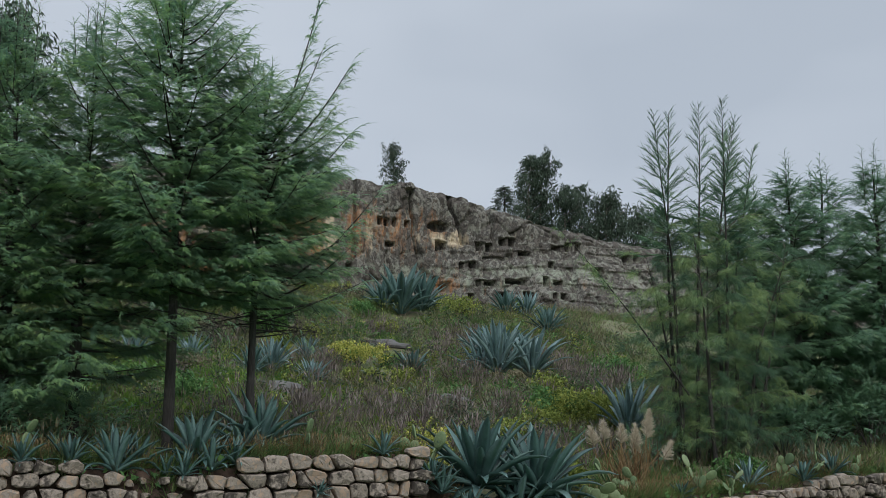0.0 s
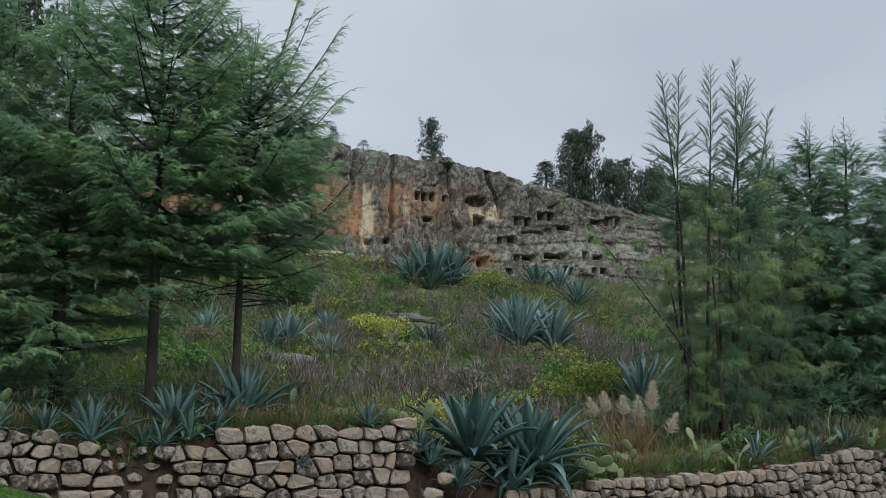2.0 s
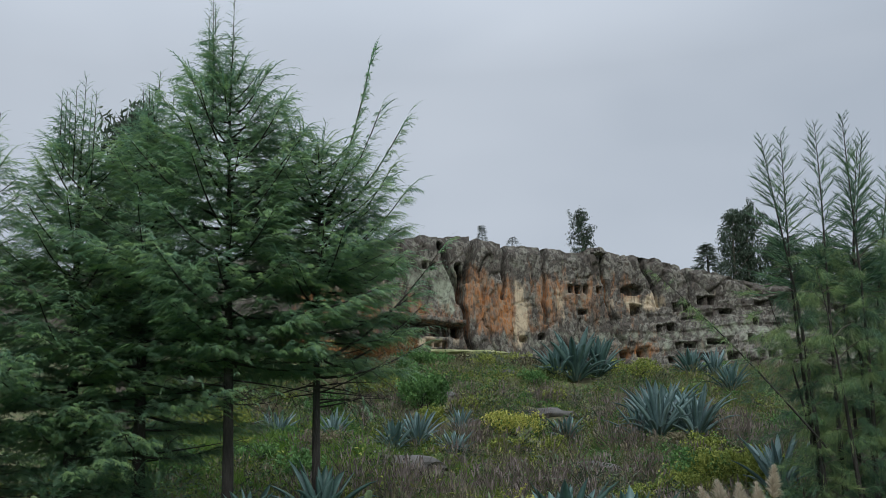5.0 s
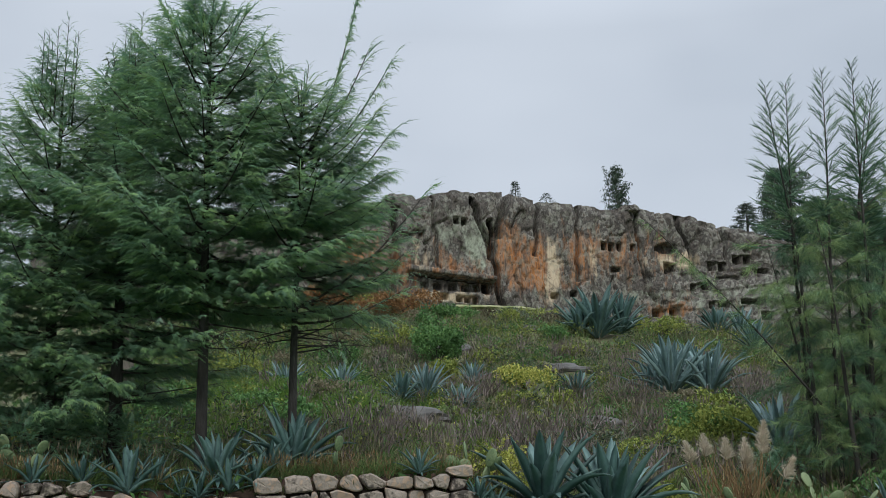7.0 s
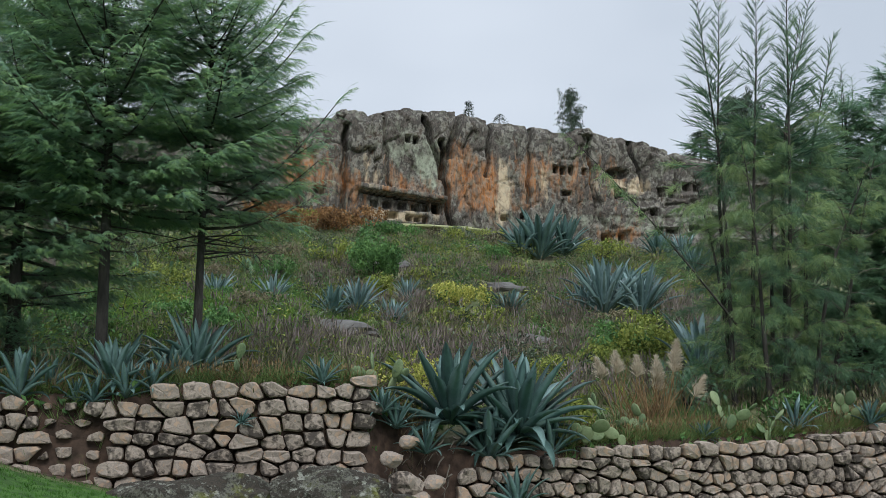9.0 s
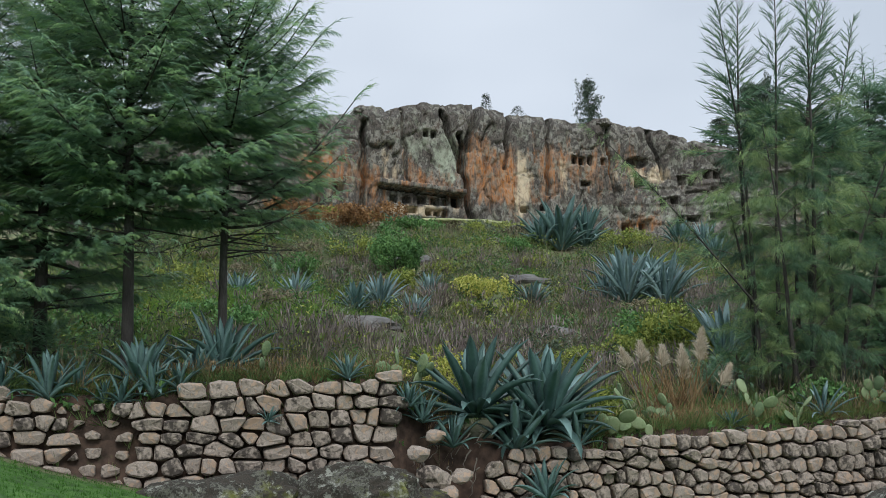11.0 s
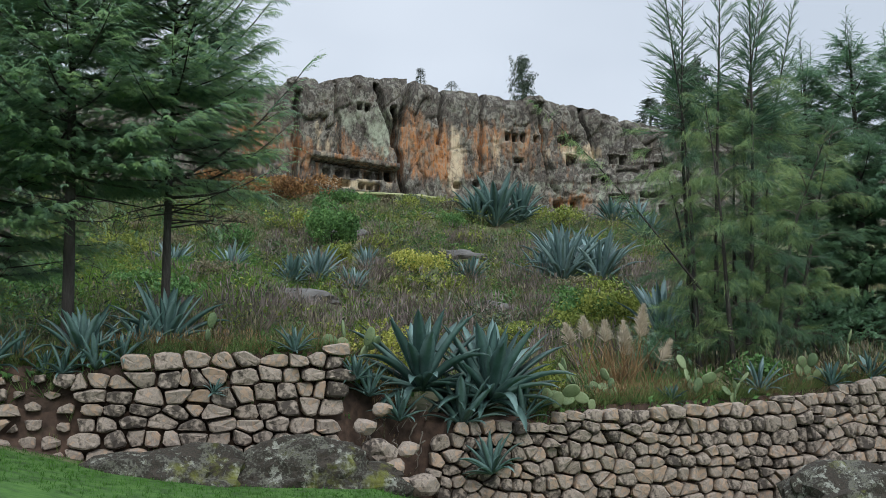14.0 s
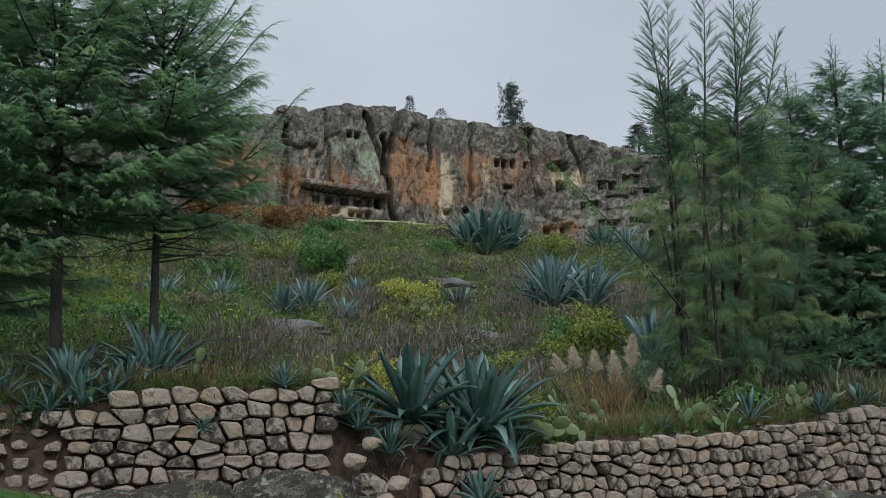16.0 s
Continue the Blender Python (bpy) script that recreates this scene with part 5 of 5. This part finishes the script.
for i, (x, y, r, h, m, lb) in enumerate(((5.0, 33, 0.8, 0.7, M_OLIVE, "olive"), (15.6, 36.5, 0.8, 0.8, M_OLIVE, "olive"), (11.5, 36.5, 0.6, 0.6, M_BUSH, "green"), (3.3, 31, 0.8, 0.7, M_BUSH, "green"), (17.8, 43, 1.0, 0.8, M_OLIVE, "olive"), (10.6, 21.5, 0.7, 0.7, M_OLIVE, "olive"), (13.5, 46, 1.2, 0.7, M_OLIVE, "olive"), (1.2, 20, 0.6, 0.5, M_BUSH, "green"), (7.0, 25.5, 0.6, 0.4, M_OLIVE, "olive"), (5.9, 29, 0.5, 0.6, M_OLIVE, "olive"), (14.5, 24.5, 0.8, 0.8, M_BUSH, "green"), (23.0, 52, 1.0, 0.8, M_OLIVE, "olive"), (27.0, 52.5, 1.0, 0.7, M_BUSH, "green"), (5.7, 13.6, 0.35, 0.45, M_OLIVE, "olive"), (9.2, 13.4, 0.4, 0.35, M_BUSH, "green"), (0.2, 28, 1.0, 0.9, M_OLIVE, "olive"), (-1.5, 20, 0.9, 0.9, M_BUSH, "green"))):
    bush(x, y, r, h, 40 + i, m, f"low {lb} green shrub in the grass" if lb != "green" else "low green shrub in the grass", 260, 0.17)

for i, (x, y, r, h) in enumerate(((10.9, 14.2, 0.7, 0.9), (12.0, 14.4, 0.8, 1.1), (13.2, 14.3, 0.8, 1.2), (14.4, 14.5, 0.9, 1.2), (9.9, 14.6, 0.6, 0.8), (-2.4, 13.6, 0.7, 0.7), (-1.6, 13.9, 0.6, 0.8), (8.1, 14.6, 0.5, 0.7))):
    bush(x, y, r, h, 130 + i, M_CYP_DARK, "dark bushy undergrowth beneath the trees", 300, 0.22, "undergrowth_shrub", FRONDS)
RS = random.Random(91)
for i in range(46):
    y = 14.2 + 36 * RS.random() ** 1.2
    x = RS.uniform(-1.5 + 0.06 * y, 7 + 0.32 * y)
    k = RS.choice((M_BUSH, M_OLIVE, M_OLIVE, M_GRASS, M_DRY))
    lb = {"shrub_green": "leafy green", "olive_shrub": "yellow-green", "green_grass": "grassy green", "dry_grass": "dry brown"}[k.name]
    r = RS.uniform(0.25, 0.6) * (0.7 + y / 50)
    bush(x, y, r, r * RS.uniform(0.5, 0.9), 200 + i, k, f"small {lb} shrub among the grass", 150, 0.09 + 0.0025 * y)

# ---- grasses ----


CLEARINGS = [(10.0, 31, 0.7), (3.95, 23.2, 0.95), (8.0, 22.5, 0.5), (6.8, 33, 0.7), (11.3, 25.0, 0.9), (13.5, 37.9, 0.6), (13.4, 29.2, 1.0), (8.0, 28, 0.6), (6, 30.5, 0.6), (9.3, 19, 0.6), (4.5, 13.0, 0.9)]


def meadow(name, label, mat, count, area, seed, templates, size, weight):
    """Grass tufts strewn over a stretch of ground, denser where weight is high."""
    rng = np.random.RandomState(seed)
    x0, x1, y0, y1 = area
    x, y = rng.uniform(x0, x1, count * 3), rng.uniform(y0, y1, count * 3)
    keep = rng.uniform(0, 1, count * 3) < weight(x, y)
    for cx, cy, cr in CLEARINGS:
        keep &= (((x - cx) / cr) ** 2 + ((y - cy + 0.8) / (cr + 1.0)) ** 2) > 1
    x, y = x[keep][:count], y[keep][:count]
    z = ground_z(x, y) - 0.02
    at = np.stack([x, y, z], -1)
    a = rng.uniform(0, 6.28, len(x))
    ahead = np.stack([np.cos(a), np.sin(a), np.zeros_like(a)], -1)
    up = np.stack([rng.normal(0, 0.12, len(x)), rng.normal(0, 0.12, len(x)), np.ones(len(x))], -1)
    pieces = []
    for k, tpl in enumerate(templates):
        s = np.arange(len(x)) % len(templates) == k
        pieces.append(scatter(tpl, at[s], ahead[s], up[s], size * rng.uniform(0.55, 1.25, s.sum())))
    v, f = joined(pieces)
    return tagged(new(name, mesh_np(name, v, f, mat)), label, "grass", kind="stuff")


TUFT_G = [grass_tuft(R), grass_tuft(R, 9), grass_tuft(R, 7)]
TUFT_D = [grass_tuft(R, 7, 0.010, 36, True), grass_tuft(R, 8, 0.010, 40, True)]
TUFT_M = [grass_tuft(R, 13, 0.012, 24, True), grass_tuft(R, 11, 0.013, 28, True)]
TUFT_L = [grass_tuft(R, 4, 0.05, 50)]


def patchy(x, y, s, p):
    return 0.5 + 0.5 * np.sin(x * s + p + 1.3 * np.sin(y * s * 0.7)) * np.cos(y * s * 0.8 - p)


left = lambda x: smooth(6, 3, x)
lush = lambda x, y: np.exp(-(((x - 2.2) / 3.0) ** 2 + ((y - 21.5) / 5) ** 2))
meadow("dry_grass", "dry mauve-brown grass with seed heads on the terrace", M_DRY, 2000, (-5, 16, 12.66, 21), 1, TUFT_D, 0.42, lambda x, y: 0.15 + 0.75 * patchy(x, y, 0.9, 0.4))
meadow("green_grass", "green grass and weeds on the terrace", M_GRASS, 8000, (-5, 16, 12.6, 21), 2, TUFT_G, 0.3, lambda x, y: 0.25 + 0.75 * patchy(x, y, 0.8, 2.0))
meadow("dry_grass", "dry mauve-brown grass with seed heads on the slope", M_DRY, 1700, (-4, 22, 20, 37), 3, TUFT_D, 0.5, lambda x, y: (0.12 + 0.88 * patchy(x, y, 0.5, 0.3) ** 1.5) * (1 - 0.97 * left(x) * smooth(34, 29, y)))
meadow("green_grass", "green grass and weeds on the slope", M_GRASS, 9000, (-4, 22, 19, 37), 4, TUFT_G, 0.36, lambda x, y: 0.3 + 0.5 * patchy(x, y, 0.45, 1.3) + 0.4 * left(x))
meadow("dry_grass", "dry grass below the cliff", M_DRY, 2200, (-2, 45, 36, 58), 5, TUFT_D, 0.5, lambda x, y: 0.1 + 0.9 * patchy(x, y, 0.3, 0.9) ** 1.5)
meadow("green_grass", "green grass below the cliff", M_GRASS, 6000, (-2, 45, 36, 58), 6, TUFT_G, 0.42, lambda x, y: 0.3 + 0.7 * patchy(x, y, 0.25, 2.9))
meadow("weeds", "small leafy weeds on the terrace and slope", M_BUSH, 5000, (-5, 20, 12.85, 34), 8, CLUSTERS, 0.3, lambda x, y: 0.2 + 0.8 * patchy(x, y, 1.1, 4.0))
meadow("weeds", "dark leafy weeds along the wall tops", M_BUSH, 900, (-5, 13, 12.72, 13.3), 13, CLUSTERS, 0.22, lambda x, y: 0.15 + 0.85 * patchy(x, y, 2.1, 3.0))
meadow("weeds", "small yellow-flowered weeds on the slope", M_YBUSH, 450, (-3, 16, 13.2, 30), 9, CLUSTERS, 0.12, lambda x, y: 0.05 + 0.95 * patchy(x, y, 0.7, 5.0) ** 3)
meadow("herbs", "yellow-green leafy herbs in clumps on the slope", M_OLIVE, 650, (-4, 18, 15.5, 40), 21, HERBS, 0.6, lambda x, y: (0.04 + 0.9 * patchy(x, y, 0.8, 1.7) ** 2) * (1 - 0.85 * lush(x, y)))
meadow("herbs", "dark green leafy herbs in clumps on the slope", M_BUSH, 1000, (-4, 18, 15.5, 40), 22, HERBS, 0.6, lambda x, y: (0.04 + 0.9 * patchy(x, y, 0.9, 3.9) ** 2) * (1 - 0.85 * lush(x, y)))
meadow("herbs", "grey-green herbs in clumps on the slope", M_SAGE, 1100, (-4, 20, 15, 42), 23, HERBS, 0.58, lambda x, y: 0.1 + 0.8 * patchy(x, y, 0.6, 5.1))
meadow("seeding_grass", "tall mauve-grey seeding grass on the slope", M_MAUVE, 800, (0.5, 15, 14.5, 34), 24, TUFT_M, 0.6, lambda x, y: (0.06 + 0.94 * patchy(x, y, 0.7, 0.6) ** 1.5) * (1 - 0.8 * left(x) * smooth(19, 21, y)))
meadow("lush_grass", "bright green lush grass on the slope", M_LUSH, 6500, (-3.5, 7, 17, 31), 10, TUFT_G, 0.34, lush)
meadow("wall_top_grass", "dry and green grass hanging over the wall tops", M_GRASS, 3200, (-5, 13.5, 12.7, 13.0), 11, TUFT_G, 0.2, lambda x, y: (0.4 + 0.6 * patchy(x, y, 1.5, 1.0)) * (1 - smooth(2.75, 2.95, x) * smooth(4.3, 4.1, x)))
meadow("wall_top_grass", "dry brown grass hanging over the wall tops", M_STRAW, 1300, (-5, 13.5, 12.7, 13.1), 12, TUFT_D, 0.24, lambda x, y: patchy(x, y, 1.9, 2.0) ** 2)
meadow("lawn_grass", "short bright green lawn grass", M_LAWN, 12000, (-5, 8, 9.6, 12.4), 7, TUFT_L, 0.066, lambda x, y: 0.6 + 0.4 * patchy(x, y, 2, 0) + 0 * x)

# ---- stone walls ----


def clipped(poly, nx_, nz_, d):
    """The part of a polygon on the near side of a line."""
    out = []
    for a, b in zip(poly, poly[1:] + poly[:1]):
        da, db = a[0] * nx_ + a[1] * nz_ - d, b[0] * nx_ + b[1] * nz_ - d
        if da <= 0:
            out.append(a)
        if (da < 0 < db) or (db < 0 < da):
            t = da / (da - db)
            out.append((a[0] + (b[0] - a[0]) * t, a[1] + (b[1] - a[1]) * t))
    return out


def stone_mesh(poly, rng, depth):
    """A rubble stone with chipped corners and an uneven, domed face; poly is its outline about the origin."""
    pts = []
    n = len(poly)
    for k in range(n):
        a, b, c = poly[k - 1], poly[k], poly[(k + 1) % n]
        t, u = rng.uniform(0.06, 0.3), rng.uniform(0.06, 0.3)
        pts.append((b[0] + (a[0] - b[0]) * t, b[1] + (a[1] - b[1]) * t))
        pts.append((b[0] + (c[0] - b[0]) * u, b[1] + (c[1] - b[1]) * u))
    m = len(pts)
    v, f = [], []
    tx, tz = rng.uniform(-0.12, 0.12), rng.uniform(-0.15, 0.15)
    for dep, sc in ((0.0, 0.92), (-0.76, 1.0), (-0.92, 0.95), (-1.0, 0.8)):
        for px, pz in pts:
            q = sc * rng.uniform(0.94, 1.03)
            v.append((px * q, depth * (dep + rng.uniform(-0.05, 0.05)) + (tx * px + tz * pz if dep < -0.5 else 0), pz * q))
    v.append((0, -depth * rng.uniform(0.96, 1.08), 0))
    for r in range(3):
        for k in range(m):
            q = (k + 1) % m
            f.append((r * m + k, r * m + q, (r + 1) * m + q, (r + 1) * m + k))
    for k in range(m):
        f.append((3 * m + k, 3 * m + (k + 1) % m, 4 * m))
    me = bpy.data.meshes.new("stone")
    me.from_pydata(v, [], f)
    me.materials.append(M_STONE)
    return me


def dry_wall(name, label, x0, x1, base, top, seed, w, h, ruin=None, jitter=0.14, level=3.0):
    """A dry-stone retaining wall: an earth core and one object a stone, fitted to its neighbours."""
    rng = random.Random(seed)
    xs = np.linspace(x0 + 0.15, x1 - 0.1, 60)
    tops, bases = np.array([top(x) for x in xs]) - 0.3, np.array([base(x) for x in xs]) - 0.4
    ring = []
    for x, t, b in zip(xs, tops, bases):
        ring += [(x, WALL_Y + 0.15, b), (x, WALL_Y + 0.19, t), (x, WALL_Y + 0.42, t), (x, WALL_Y + 0.42, b)]
    f = []
    for i in range(59):
        for j in range(4):
            k = (j + 1) % 4
            f.append((4 * i + j, 4 * i + k, 4 * i + 4 + k, 4 * i + 4 + j))
    f += [(0, 1, 2, 3), (236, 237, 238, 239)]
    core = tagged(new(name, mesh_np(name, ring, np.array(f), M_SOIL)), label, "wall", kind="structure")
    seeds = []
    z, row = -0.5, 0
    while z < 2.4:
        x = x0 - w + (row % 2) * w / 2 + rng.uniform(-0.1, 0.1)
        while x < x1 + w:
            seeds.append((x + rng.uniform(-0.2, 0.2) * w, z + 0.035 * math.sin(x * 1.3 + row) + rng.uniform(-jitter, jitter) * h))
            x += w * rng.uniform(0.5, 1.55)
        z += h
        row += 1
    for k, (cx, cz) in enumerate(seeds):
        if not (x0 < cx < x1 and base(cx) - 0.1 < cz < top(cx) - h * 0.48):
            continue
        poly = [(-w, -h), (w, -h), (w, h), (-w, h)]
        for q, (ox, oz) in enumerate(seeds):
            dx, dz = ox - cx, (oz - cz)
            if q == k or abs(dx) > 2.5 * w or abs(dz) > 2.5 * h:
                continue
            dz2 = dz * level
            gap = 0.5 * (dx * dx + dz * dz2) - rng.uniform(0.004, 0.016) * math.hypot(dx, dz2)
            poly = clipped(poly, dx, dz2, gap)
        if len(poly) < 3:
            continue
        back = 0.0
        if ruin and ruin(cx, cz):
            sc = rng.uniform(0.45, 0.75)
            poly, back = [(a * sc, b * sc) for a, b in poly], 0.09
        me = stone_mesh(poly, rng, rng.uniform(0.16, 0.24))
        child("stone", me, core, pose(cx, WALL_Y + 0.17 + back + rng.uniform(-0.025, 0.02) + 0.03 * cz, cz, rng.uniform(-4, 4), rng.uniform(-3, 3), rng.uniform(-5, 5)))


front = lambda x: float(np.interp(x, FRONT_X, FRONT_Z))
dry_wall("wall_1", "dry-stone retaining wall of rough pale blocks", -5.0, 2.85, front, lambda x: float(np.interp(x, [-5, -2.5, -0.9, -0.3, 0.15, 0.25, 2.85], [1.9, 1.86, 1.7, 1.66, 1.7, 1.9, 1.92])), 5, 0.265, 0.182,
         lambda x, z: -0.95 < x + 0.25 * (z - 1) < -0.25 and 0.7 < z < 1.55)
dry_wall("wall_2", "dry-stone retaining wall of smaller rough blocks", 3.95, 11.9, front, lambda x: float(np.interp(x, [3.85, 5, 5.8, 7.4, 8.2, 9.1, 10.6, 13.2], [0.9, 0.95, 1.08, 1.2, 1.2, 1.3, 1.42, 1.6])), 6, 0.205, 0.165, jitter=0.27, level=1.9)
